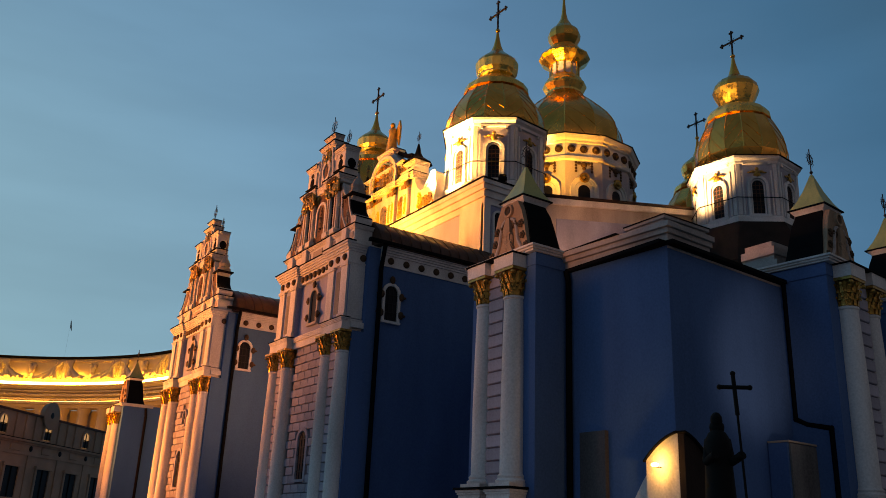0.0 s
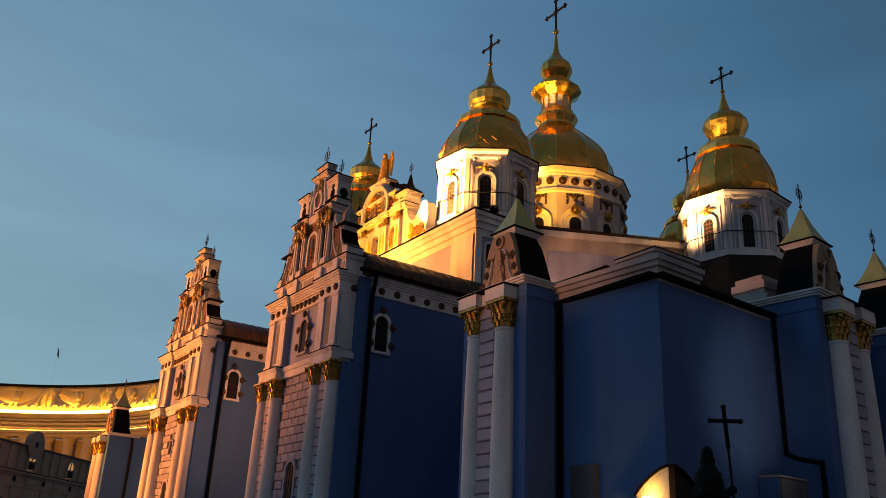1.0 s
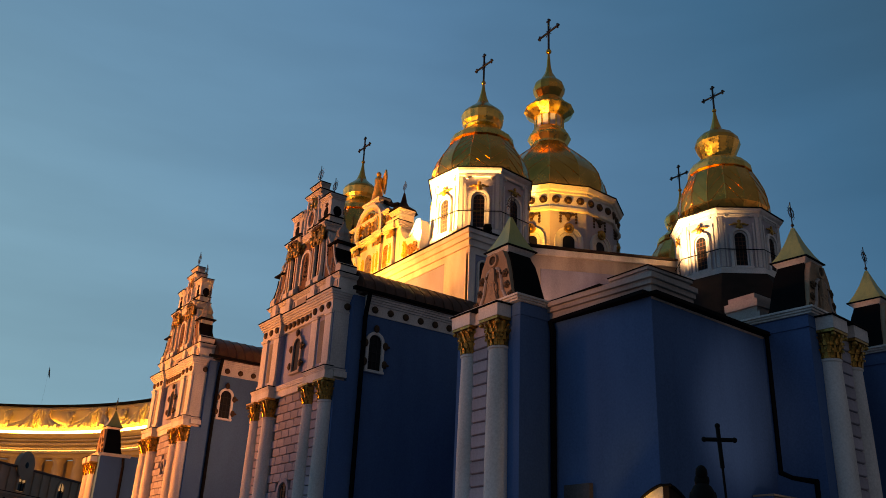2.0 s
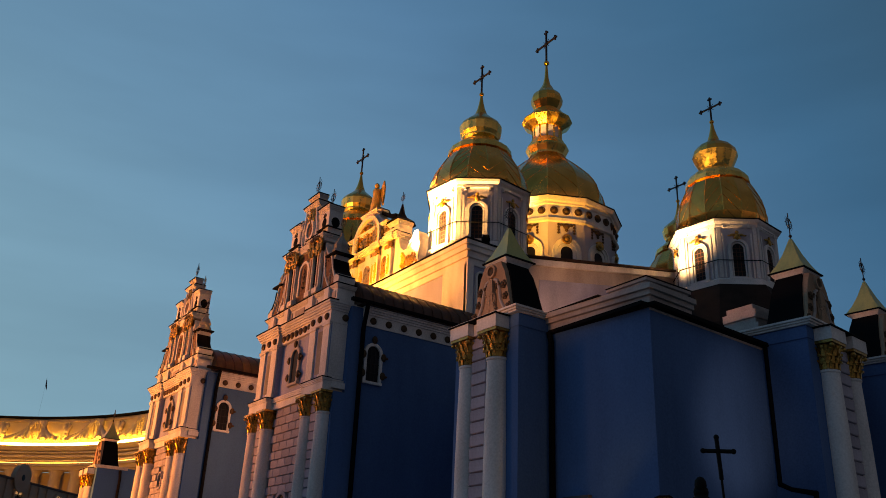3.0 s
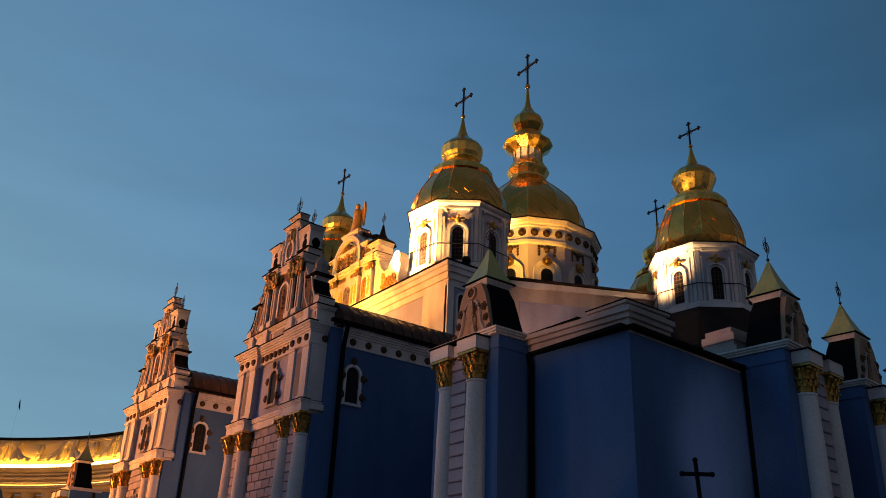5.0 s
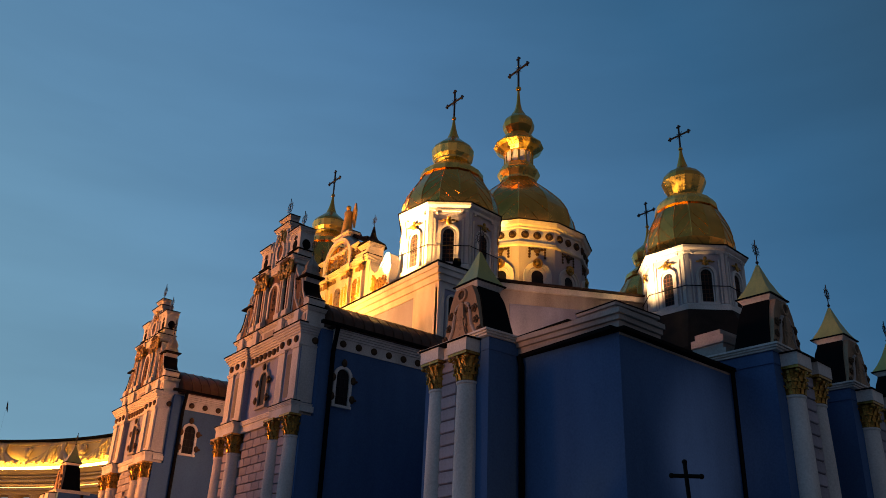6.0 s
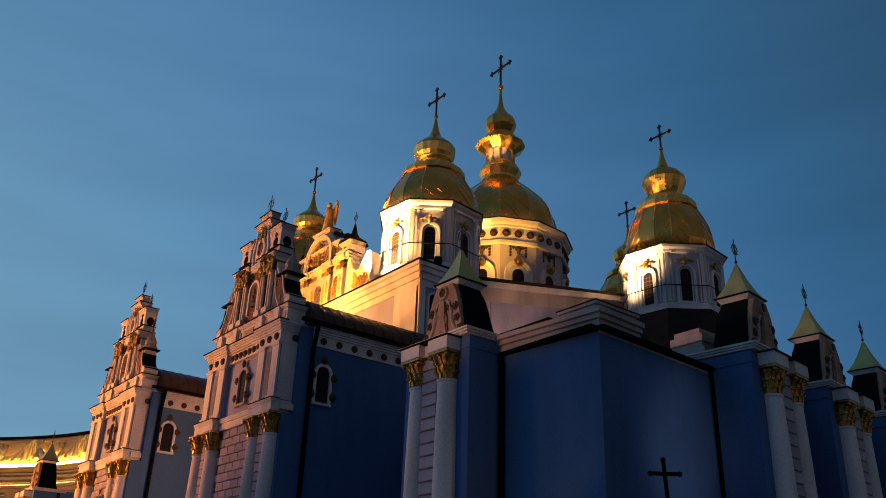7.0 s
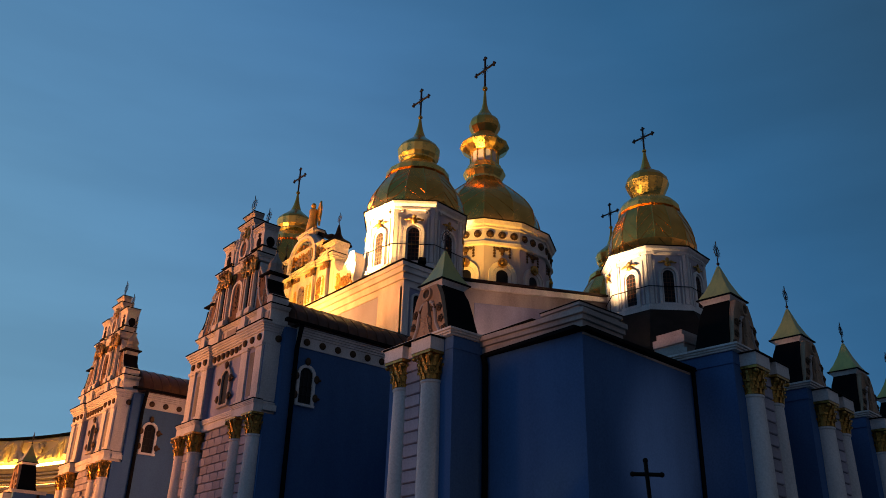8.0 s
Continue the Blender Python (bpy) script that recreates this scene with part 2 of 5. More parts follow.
def arch_frame(bm, w, z0, z1, t, y0, y1, n=8):
    """A band of width t round an arched opening, sides and head."""
    inner, outer = arch(w, z0, z1, n)[1:] + [(-w, z0)], arch(w + t, z0, z1 + t, n)[1:] + [(-w - t, z0)]
    for k in range(len(inner) - 1):
        q = [inner[k], outer[k], outer[k + 1], inner[k + 1]]
        if abs(q[0][0] - q[3][0]) + abs(q[0][1] - q[3][1]) < 1e-6:
            continue
        prism(bm, q, y0, y1)
    return bm


def rod(bm, a, b, r, n=8):
    a, b = Vector(a), Vector(b)
    m = Matrix.Translation((a + b) / 2) @ (b - a).to_track_quat("Z", "Y").to_matrix().to_4x4()
    bmesh.ops.create_cone(bm, cap_ends=True, segments=n, radius1=r, radius2=r, depth=(b - a).length, matrix=m)
    return bm


def ball(bm, c, r, sx=1, sy=1, sz=1):
    bmesh.ops.create_icosphere(bm, subdivisions=2, radius=r, matrix=Matrix.Translation(c) @ Matrix.Diagonal((sx, sy, sz, 1)))
    return bm


def cornice_steps(bm, x0, x1, y0, y1, z0, z1, out, steps=3):
    """A stepped moulding round the front and both sides of a block, spreading upwards."""
    for k in range(steps):
        o = out * (k + 1) / steps
        box(bm, x0 - o, x1 + o, y0 - o, y1, z0 + (z1 - z0) * k / steps, z0 + (z1 - z0) * (k + 1) / steps - 0.004)
    return bm


# ---- ground ----
ground = part("ground", slab(-2500, 2500, -2500, 2500, -0.4, 0.0), PAVING, None)
tagged(ground, "grey granite paving of the monastery yard", "ground", kind="structure")

# ---- cathedral ----
# x runs along the south side, y along the west front
cathedral = thing("cathedral", label="blue and white baroque cathedral with gilded domes", category="church")
OCT = math.pi / 8
WEST = -90  # a front built facing -y, turned to face -x


def flashing(parent, x0, x1, y0, y1, z):
    """Thin dark sheet on top of a ledge."""
    part("flashing", slab(x0 - 0.03, x1 + 0.03, y0 - 0.03, y1, z + 0.003, z + 0.035), DARK, parent, "dark metal flashing")


def column(parent, x, y, z0, z1, r, cap):
    """Round column on z0 with its gilded capital up to z1."""
    bm = bmesh.new()
    s = z1 - cap
    box(bm, x - r * 1.3, x + r * 1.3, y - r * 1.3, y + r * 1.3, z0, z0 + 0.10)
    lathe(bm, [(r * 1.28, z0 + 0.10), (r * 1.32, z0 + 0.16), (r * 1.12, z0 + 0.22), (r * 1.18, z0 + 0.27), (r * 1.0, z0 + 0.34), (r * 1.0, z0 + 2.0),
               (r * 0.95, z0 + (s - z0) * 0.7), (r * 0.86, s - 0.10), (r * 0.95, s - 0.07), (r * 0.95, s - 0.02), (r * 0.86, s)], 20, 0, x, y)
    shaft = part("column", bm, WHITE, parent, "white plastered round column")
    bm = bmesh.new()
    lathe(bm, [(r * 0.84, s), (r * 0.86, s + cap * 0.5), (r * 1.05, s + cap * 0.84), (r * 1.12, s + cap * 0.88)], 12, 0, x, y)
    box(bm, x - r * 1.22, x + r * 1.22, y - r * 1.22, y + r * 1.22, s + cap * 0.90, z1)
    for row, (zb, h, rr, k) in enumerate(((0.0, 0.36, 0.90, 13), (0.20, 0.40, 0.94, 13), (0.46, 0.38, 0.98, 13))):
        for i in range(k):
            a = 2 * math.pi * (i + 0.5 * row) / k
            m = Matrix.Translation((x, y, s + cap * zb)) @ Matrix.Rotation(a, 4, "Z")
            h2, w = cap * h * (0.85 + 0.3 * ((i * 7 + row * 3) % 5) / 5), r * 0.15
            pts = [(r * rr * 0.92, 0), (r * rr * 1.0, h2 * 0.65), (r * rr * 1.20, h2 * 1.0), (r * rr * 1.36, h2 * 0.90), (r * rr * 1.34, h2 * 0.70), (r * rr * 1.22, h2 * 0.76), (r * rr * 1.10, h2 * 0.5), (r * rr * 1.06, 0)]
            va = [bm.verts.new(m @ Vector((q, -w * (1 - 0.55 * z / h2), z))) for q, z in pts]
            vb = [bm.verts.new(m @ Vector((q, w * (1 - 0.55 * z / h2), z))) for q, z in pts]
            bm.faces.new(va)
            bm.faces.new(vb[::-1])
            for j in range(len(pts)):
                l = (j + 1) % len(pts)
                bm.faces.new((va[l], va[j], vb[j], vb[l]))
    for sx in (-1, 1):
        for sy in (-1, 1):
            ball(bm, (x + sx * r * 1.05, y + sy * r * 1.05, s + cap * 0.80), r * 0.22, 1, 1, 0.9)
    part("capital", bm, OLDGOLD, parent, "gilded leafy capital")
    return shaft


def vane(parent, x, y, z, h):
    """Iron finial: thin rod with a ringed sunburst."""
    bm = rod(bmesh.new(), (x, y, z), (x, y, z + h), 0.018, 6)
    c = Vector((x, y, z + h * 0.62))
    ring = h * 0.18
    for i in range(12):
        a, b = 2 * math.pi * i / 12, 2 * math.pi * (i + 1) / 12
        rod(bm, c + Vector((math.cos(a) * ring, 0, math.sin(a) * ring)), c + Vector((math.cos(b) * ring, 0, math.sin(b) * ring)), 0.014, 5)
        rod(bm, c, c + Vector((math.cos(a) * ring * 1.5, 0, math.sin(a) * ring * 1.5)), 0.008, 4)
    ball(bm, (x, y, z + h * 0.15), 0.05)
    part("weather_vane", bm, IRON, parent, "thin iron sunburst vane")


def relief(parent, name, x, z, w, h, y, seed, mat=ORNAMENT, count=14):
    """A clump of moulded scrolls and leaves on a front at y."""
    rnd = random.Random(seed)
    bm = ball(bmesh.new(), (x, y + 0.05, z), 1.0, w * 1.05, 0.06, h * 1.05)
    q = min(w, h)
    for _ in range(count * 2):
        v = rnd.uniform(-1, 1)
        u = rnd.choice((-1, 1)) * rnd.uniform(0.1, 1) * (1 - 0.4 * max(v, 0))
        ball(bm, (x + u * w, y + rnd.uniform(-0.02, 0.02), z + v * h), rnd.uniform(0.13, 0.24) * q, rnd.uniform(0.7, 1.5), 0.6, rnd.uniform(0.7, 1.7))
    for k in range(5):
        ball(bm, (x, y - 0.01, z + h * (-0.8 + 0.4 * k)), q * (0.28 - 0.03 * k), 0.9, 0.7, 1.2)
    part(name, bm, mat, parent, sharp=60)


def buttress(m):
    """Corner pier with two columns, a flared gable roof and a gilded pyramid cap; it faces -y."""
    pier = part("buttress", slab(-1.40, 1.40, 0.0, 2.4, 0, 9.18), BLUE, cathedral, "blue buttress with twin white columns", m=m)
    for x in (-0.62, 0.62):
        bm = slab(x - 0.47, x + 0.47, -0.55, -0.01, 0, 2.66)
        cornice_steps(bm, x - 0.45, x + 0.45, -0.50, -0.01, 2.66, 2.84, 0.09)
        part("pedestal", bm, WHITE, pier)
        part("pedestal_cap", slab(x - 0.57, x + 0.57, -0.66, -0.01, 2.845, 2.90), DARK, pier, "dark metal flashing")
        column(pier, x, -0.08, 2.90, 8.67, 0.33, 0.76)
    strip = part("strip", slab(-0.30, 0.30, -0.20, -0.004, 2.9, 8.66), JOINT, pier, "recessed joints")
    b0 = part("rusticated_block", slab(-0.325, 0.325, -0.25, -0.004, 0.0, 0.30, 0.02), BLOCK, pier, m=pose(0, 0, 2.92))
    for i in range(1, 17):
        again(b0, pose(0, 0, 2.92 + 0.337 * i))
    bm = bmesh.new()
    for x in (-0.62, 0.62):
        box(bm, x - 0.42, x + 0.42, -0.50, -0.01, 8.672, 9.02)
    box(bm, -1.02, 1.02, -0.30, -0.012, 8.674, 9.0)
    part("entablature", bm, WHITE, pier)
    flashing(pier, -1.06, 1.06, -0.52, -0.03, 9.022)
    bm = cornice_steps(bmesh.new(), -1.42, 1.42, -0.10, 1.9, 9.06, 9.24, 0.14)
    part("cornice", bm, WHITE, pier, "white stepped cornice")
    part("upper_band", slab(-1.43, 1.43, -0.02, 2.42, 8.70, 9.015), BLUE, pier)
    bm = loft(bmesh.new(), [(1.06, 0.62, 0.84, 9.24), (0.98, 0.58, 0.84, 9.34), (0.86, 0.54, 0.82, 9.55), (0.78, 0.51, 0.82, 9.85), (0.71, 0.48, 0.80, 10.2), (0.60, 0.45, 0.79, 10.58), (0.47, 0.42, 0.78, 10.82), (0.42, 0.41, 0.78, 10.93)])
    part("flared_roof", bm, DARK, pier, "dark flared sheet-metal roof", sharp=35)
    half = [(0.92, 9.40), (0.81, 9.58), (0.73, 9.88), (0.66, 10.22), (0.55, 10.58), (0.42, 10.82), (0.37, 10.92)]
    out = [(-1.0, 9.25), (1.0, 9.25)] + half + [(-a, b) for a, b in half[::-1]]
    part("gable_panel", prism(bmesh.new(), out, 0.18, 0.5), TAN, pier, "worn tan plaster gable")
    # carved strapwork: a swelling stem between curved ribs, flowers up both edges, a round medallion
    bm = loft(bmesh.new(), [(0.30, 0.06, 0.14, 9.34), (0.22, 0.07, 0.13, 9.55), (0.12, 0.06, 0.14, 9.85), (0.16, 0.07, 0.13, 10.10), (0.07, 0.05, 0.15, 10.45)])
    part("carved_stem", bm, TAN, pier, "tan carved stem", sharp=60)
    relief(pier, "carved_leaves", 0, 9.75, 0.22, 0.34, 0.10, 3, TAN, 12)
    for sx in (-1, 1):
        bm = bmesh.new()
        rib = [(0.62, 9.36), (0.42, 9.70), (0.36, 10.05), (0.25, 10.36), (0.12, 10.42)]
        for p, q in zip(rib, rib[1:]):
            rod(bm, (sx * p[0], 0.16, p[1]), (sx * q[0], 0.16, q[1]), 0.05, 6)
        part("curved_rib", bm, DULL, pier)
        for x, z, q in ((0.78, 9.46, 0.11), (0.62, 9.80, 0.10), (0.54, 10.16, 0.11), (0.27, 10.20, 0.10)):
            bm = ball(bmesh.new(), (sx * x, 0.13, z), q * 0.55, 1, 0.7, 1)
            for k in range(5):
                ball(bm, (sx * x + q * 0.75 * math.cos(1.257 * k), 0.15, z + q * 0.75 * math.sin(1.257 * k)), q * 0.5, 1, 0.5, 1)
            part("flower", bm, ORNAMENT, pier, "carved brown flower")
    bm = lathe(bmesh.new(), [(0.14, -0.04), (0.14, 0.05), (0.20, 0.05), (0.21, -0.04)], 16)
    part("medallion_ring", bm, TAN, pier, m=pose(0, 0.15, 10.68, 90, 0, 0))
    part("medallion", ball(bmesh.new(), (0, 0.17, 10.68), 0.15, 1, 0.3, 1), ORNAMENT, pier)
    part("gable_sill", slab(-0.62, 0.5, 0.02, 0.17, 9.262, 9.33), DULL, pier)
    bm = loft(bmesh.new(), [(0.41, 0.41, 0.78, 10.88), (0.42, 0.42, 0.78, 10.94), (0.47, 0.47, 0.78, 11.0), (0.52, 0.52, 0.78, 11.07)])
    part("cap_cornice", bm, WHITE, pier)
    part("cap_edge", loft(bmesh.new(), [(0.57, 0.57, 0.78, 11.072), (0.57, 0.57, 0.78, 11.11)]), DARK, pier)
    bm = loft(bmesh.new(), [(0.53, 0.53, 0.78, 11.112), (0.37, 0.37, 0.78, 11.38), (0.21, 0.21, 0.78, 11.74), (0.035, 0.035, 0.78, 12.26)])
    part("spire_roof", bm, WEATHERED, pier, "gilded pyramid roof", sharp=30)
    vane(pier, 0, 0.78, 12.22, 0.90)
    return pier


def window(parent, x, z0, z1, w, y, turned=None, lugs=True, bars=True, trim=WHITE):
    """Arched window on a front at y: glass, bars, a white frame with dark rosettes."""
    t = turned or Matrix.Identity(4)

    def put(name, bm, mat, label=""):
        bm.transform(t)
        return part(name, bm, mat, parent, label)

    bm = bmesh.new()
    prism(bm, [(x + a, b) for a, b in arch(w, z0, z1)], y - 0.02, y + 0.10)
    put("pane", bm, GLASS, "dark arched window pane")
    bm = arch_frame(bmesh.new(), w, z0, z1, w * 0.42, y - 0.10, y + 0.05)
    box(bm, -w * 1.5, w * 1.5, y - 0.13, y + 0.05, z0 - 0.10, z0 - 0.004)
    bm.transform(Matrix.Translation((x, 0, 0)))
    put("window_frame", bm, trim, "moulded plaster window frame")
    if bars:
        bm = bmesh.new()
        for k in range(1, 3):
            box(bm, x - w + 2 * w * k / 3 - 0.012, x - w + 2 * w * k / 3 + 0.012, y - 0.045, y - 0.02, z0, z1 - w * 0.35)
        n = max(3, int((z1 - z0) / 0.28))
        for k in range(1, n):
            z = z0 + (z1 - z0) * k / n
            half = w if z < z1 - w else math.sqrt(max(0.0, w * w - (z - z1 + w) ** 2))
            box(bm, x - half, x + half, y - 0.05, y - 0.024, z - 0.012, z + 0.012)
        put("window_grille", bm, IRON)
    if lugs:
        for dx, dz in ((-1.55, 0.2), (1.55, 0.2), (-1.55, 0.72), (1.55, 0.72), (0, 1.17)):
            bm = ball(bmesh.new(), (x + dx * w, y - 0.1, z0 + (z1 - z0) * dz), 0.12, 1, 0.6, 1.35)
            if dx:
                ball(bm, (x + dx * w * 1.28, y - 0.08, z0 + (z1 - z0) * dz), 0.08, 1.3, 0.6, 0.7)
            put("rosette", bm, ORNAMENT)


def wing(m, slit=False):
    """Gabled west wing: columned lower storey, pilastered upper storey, baroque gable, barrel roof; slit: a small window above the lower one; it faces -y."""
    W = 3.42
    body = part("gabled_wing", slab(-W, W, 0.52, 7.2, 0, 12.02), BLUE, cathedral, "projecting wing with a baroque gable", m=m)
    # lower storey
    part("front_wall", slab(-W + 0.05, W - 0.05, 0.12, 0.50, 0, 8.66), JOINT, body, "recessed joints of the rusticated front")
    part("corner_pier", slab(W - 0.62, W + 0.02, 0.02, 0.62, 0, 8.66), BLUE, body)
    part("corner_pier", slab(-W - 0.02, -W + 0.62, 0.02, 0.62, 0, 8.66), BLUE, body)
    for side in (-1, 1):
        for x in (side * 3.02, side * 1.78):
            bm = slab(x - 0.47, x + 0.47, -0.52, 0.01, 0, 1.96)
            cornice_steps(bm, x - 0.45, x + 0.45, -0.47, 0.01, 1.96, 2.20, 0.09)
            part("pedestal", bm, WHITE, body)
            column(body, x, -0.06, 2.20, 8.67, 0.33, 0.74)
    b0 = part("rusticated_block", slab(-0.30, 0.30, -0.14, 0.13, 0.0, 0.305, 0.02), BLOCK, body, m=pose(2.40, 0, 0.02))
    for i in range(26):
        for x in (2.40, -2.40):
            if (i, x) != (0, 2.40):
                again(b0, pose(x, 0, 0.02 + 0.333 * i))
    b1 = part("rusticated_block", slab(-0.31, 0.31, 0.02, 0.13, 0.0, 0.305, 0.02), BLOCK, body, m=pose(-1.05, 0, 0.02))
    for i in range(26):
        z = 0.02 + 0.333 * i
        for k in range(4 if i % 2 else 5):
            x = (-0.96 if i % 2 else -1.28) + 0.64 * k
            if abs(x) < 0.42 and (3.3 < z < 5.3 or (slit and 6.5 < z < 7.4)):
                continue
            if abs(x) < 1.30:
                again(b1, pose(x, 0, z))
    window(body, 0, 3.50, 5.30, 0.36, 0.10, lugs=False, trim=BLOCK)
    if slit:
        window(body, 0, 6.60, 7.32, 0.20, 0.10, lugs=False, trim=BLOCK)
    # cornice between the storeys
    U = 3.12  # half width of the upper storey's front
    bm = slab(-3.2, 3.2, -0.06, 0.6, 8.675, 8.95)
    for side in (-1, 1):
        box(bm, side * 2.40 - 0.86, side * 2.40 + 0.86, -0.34, 0.0, 8.68, 9.0)
    cornice_steps(bm, -3.2, 3.2, -0.10, 0.62, 8.955, 9.14, 0.04)
    for side in (-1, 1):
        cornice_steps(bm, side * 2.40 - 0.84, side * 2.40 + 0.84, -0.34, -0.01, 9.005, 9.15, 0.06)
        box(bm, side * 3.30 - 0.06, side * 3.30 + 0.06, 0.0, 0.95, 8.80, 9.02)
    part("middle_cornice", bm, WHITE, body, "white cornice broken forward over the columns")
    for side in (-1, 1):
        part("cornice_flashing", slab(side * 2.40 - 0.92, side * 2.40 + 0.92, -0.42, -0.02, 9.155, 9.18), DARK, body)
    # upper storey
    part("upper_wall", slab(-1.5, 1.5, 0.06, 1.0, 9.15, 11.36), LILAC, body, "pale upper storey panel")
    for side in (-1, 1):
        part("upper_pier", slab(min(side * 1.42, side * U), max(side * 1.42, side * U), -0.13, 1.02, 9.185, 11.36), LILAC, body, "pale pier behind twin pilasters")
        part("corner_return", slab(side * U - 0.03, side * U + 0.03, -0.10, 1.0, 9.19, 11.355), WHITE, body)
        for x in (side * 1.72, side * 2.84):
            bm = slab(x - 0.25, x + 0.25, -0.20, -0.12, 9.19, 11.22)
            box(bm, x - 0.30, x + 0.30, -0.24, -0.12, 9.19, 9.36)
            box(bm, x - 0.30, x + 0.30, -0.24, -0.12, 11.225, 11.355)
            part("pilaster", bm, WHITE, body, "white flat pilaster")
        part("pier_panel", slab(side * 2.28 - 0.17, side * 2.28 + 0.17, -0.145, -0.12, 9.45, 11.1), WORN, body)
    window(body, 0.0, 9.55, 10.90, 0.30, 0.05, bars=False, trim=DULL)
    # frieze and top cornice: broken forward over the piers, carried along the sides
    bm = slab(-1.40, 1.40, -0.06, 0.9, 11.36, 11.78)
    cornice_steps(bm, -1.40, 1.40, -0.08, 0.9, 11.785, 12.12, 0.20, 4)
    for side in (-1, 1):
        a, b = min(side * 1.42, side * U), max(side * 1.42, side * U)
        box(bm, a, b, -0.20, 1.0, 11.362, 11.782)
        cornice_steps(bm, a, b, -0.20, 1.0, 11.787, 12.125, 0.20, 4)
        box(bm, a - 0.05, b + 0.05, -0.25, 1.0, 11.30, 11.36)
        c, d = min(side * 2.9, side * (W + 0.02)), max(side * 2.9, side * (W + 0.02))
        box(bm, c, d, 1.005, 7.0, 11.42, 11.80)
        box(bm, c - 0.03, d + 0.03, 1.005, 7.0, 11.36, 11.415)
        for k in range(4):
            o = 0.05 * (k + 1)
            box(bm, c - o, d + o, 1.005, 7.0, 11.805 + 0.085 * k, 11.885 + 0.085 * k)
    part("top_cornice", bm, WHITE, body, "white frieze and stepped cornice")
    bm = lathe(bmesh.new(), [(0.14, -0.02), (0.14, 0.03), (0.10, 0.07), (0.03, 0.09)], 10)
    bm.transform(pose(0, 0, 0, 90, 0, 0))
    d0 = part("roundel", bm, ORNAMENT, body, "dark round boss", m=pose(-1.14, -0.07, 11.57))
    for k in range(1, 7):
        again(d0, pose(-1.14 + 0.38 * k, -0.07, 11.57))
    for side in (-1, 1):
        for x in (1.72, 2.28, 2.84):
            again(d0, pose(side * x, -0.21, 11.57))
        again(d0, pose(side * (U + 0.01), 0.42, 11.57, 0, 0, 90 * side))
        for k in range(8):
            again(d0, pose(side * (W + 0.03), 1.45 + 0.70 * k, 11.60, 0, 0, 90 * side))
    # side windows
    for side in (1, -1):
        window(body, 0, 9.25, 10.62, 0.28, 0.0, turned=pose(side * W, 1.55, 0, 0, 0, 90 * side))
    # barrel roof with standing seams
    def arc(r, n=10):
        return [(r * 1.02 * math.cos(math.pi * i / n), 12.1 + r * 0.47 * math.sin(math.pi * i / n)) for i in range(n + 1)]
    part("barrel_roof", prism(bmesh.new(), arc(W + 0.28), 0.75, 7.3), ROOF, body, "brown ribbed copper roof", sharp=30)
    bm = prism(bmesh.new(), arc(W + 0.32), 0, 0.05)
    seam = part("roof_seam", bm, ROOF, body, m=pose(0, 0.80, 0))
    for k in range(1, 15):
        again(seam, pose(0, 0.80 + 0.46 * k, 0))
    for side in (-1, 1):
        part("gutter", slab(side * (W + 0.33) - 0.09, side * (W + 0.33) + 0.09, 0.3, 7.2, 12.12, 12.24), DARK, body)
    bm = rod(bmesh.new(), (W + 0.34, 1.0, 12.12), (W + 0.12, 1.0, 11.2), 0.09)
    rod(bm, (W + 0.12, 1.0, 11.24), (W + 0.12, 1.0, 0.2), 0.09)
    part("drainpipe", bm, DARK, body, "black drainpipe")
    flashing(body, -1.30, 1.30, -0.28, -0.03, 12.122)
    for side in (-1, 1):
        flashing(body, side * 2.27 - 1.06, side * 2.27 + 1.06, -0.40, -0.03, 12.128)
    flashing(body, -3.25, 3.25, -0.13, 0.7, 12.862)
    # gable: attic, volutes, two diminishing stages
    part("attic", cornice_steps(slab(-3.1, 3.1, -0.02, 0.75, 12.125, 12.72), -3.15, 3.15, -0.03, 0.75, 12.725, 12.86, 0.10), WHITE, body)
    vol = [(1.55, 12.87), (3.18, 12.87), (3.15, 13.15), (2.85, 13.30), (2.62, 13.62), (2.52, 14.05), (2.62, 14.25), (2.45, 14.42), (2.15, 14.40), (1.95, 14.60), (1.85, 14.98), (1.55, 15.0)]
    part("volute", prism(bmesh.new(), vol, 0.02, 0.62), WHITE, body, "scrolled gable shoulder")
    part("volute", prism(bmesh.new(), [(-a, b) for a, b in vol[::-1]], 0.02, 0.62), WHITE, body, "scrolled gable shoulder")
    for s in (-1, 1):
        inset = [(1.75, 13.0), (2.75, 13.0), (2.55, 13.35), (2.36, 13.75), (2.22, 14.2), (2.0, 14.35), (1.80, 14.6)]
        part("volute_panel", prism(bmesh.new(), [(s * a, b) for a, b in inset][::s], -0.012, 0.03), UMBER, body, "brown sunk panel")
        rim = [(2.98, 12.95), (2.70, 13.38), (2.50, 13.8), (2.38, 14.22), (2.08, 14.38), (1.86, 14.7), (1.80, 14.98)]
        bm = bmesh.new()
        for p, q in zip(rim, rim[1:]):
            rod(bm, (s * p[0], 0.0, p[1]), (s * q[0], 0.0, q[1]), 0.06, 6)
        part("volute_rim", bm, WHITE, body, "pale curved rim")
    part("gable_wall", slab(-1.6, 1.6, 0.0, 0.6, 12.87, 15.1), UMBER, body)
    bm = arch_frame(bmesh.new(), 0.34, 13.25, 14.6, 0.12, -0.07, 0.02)
    part("niche_frame", bm, WHITE, body)
    part("niche", prism(bmesh.new(), arch(0.34, 13.25, 14.6), -0.015, 0.05), UMBER, body)
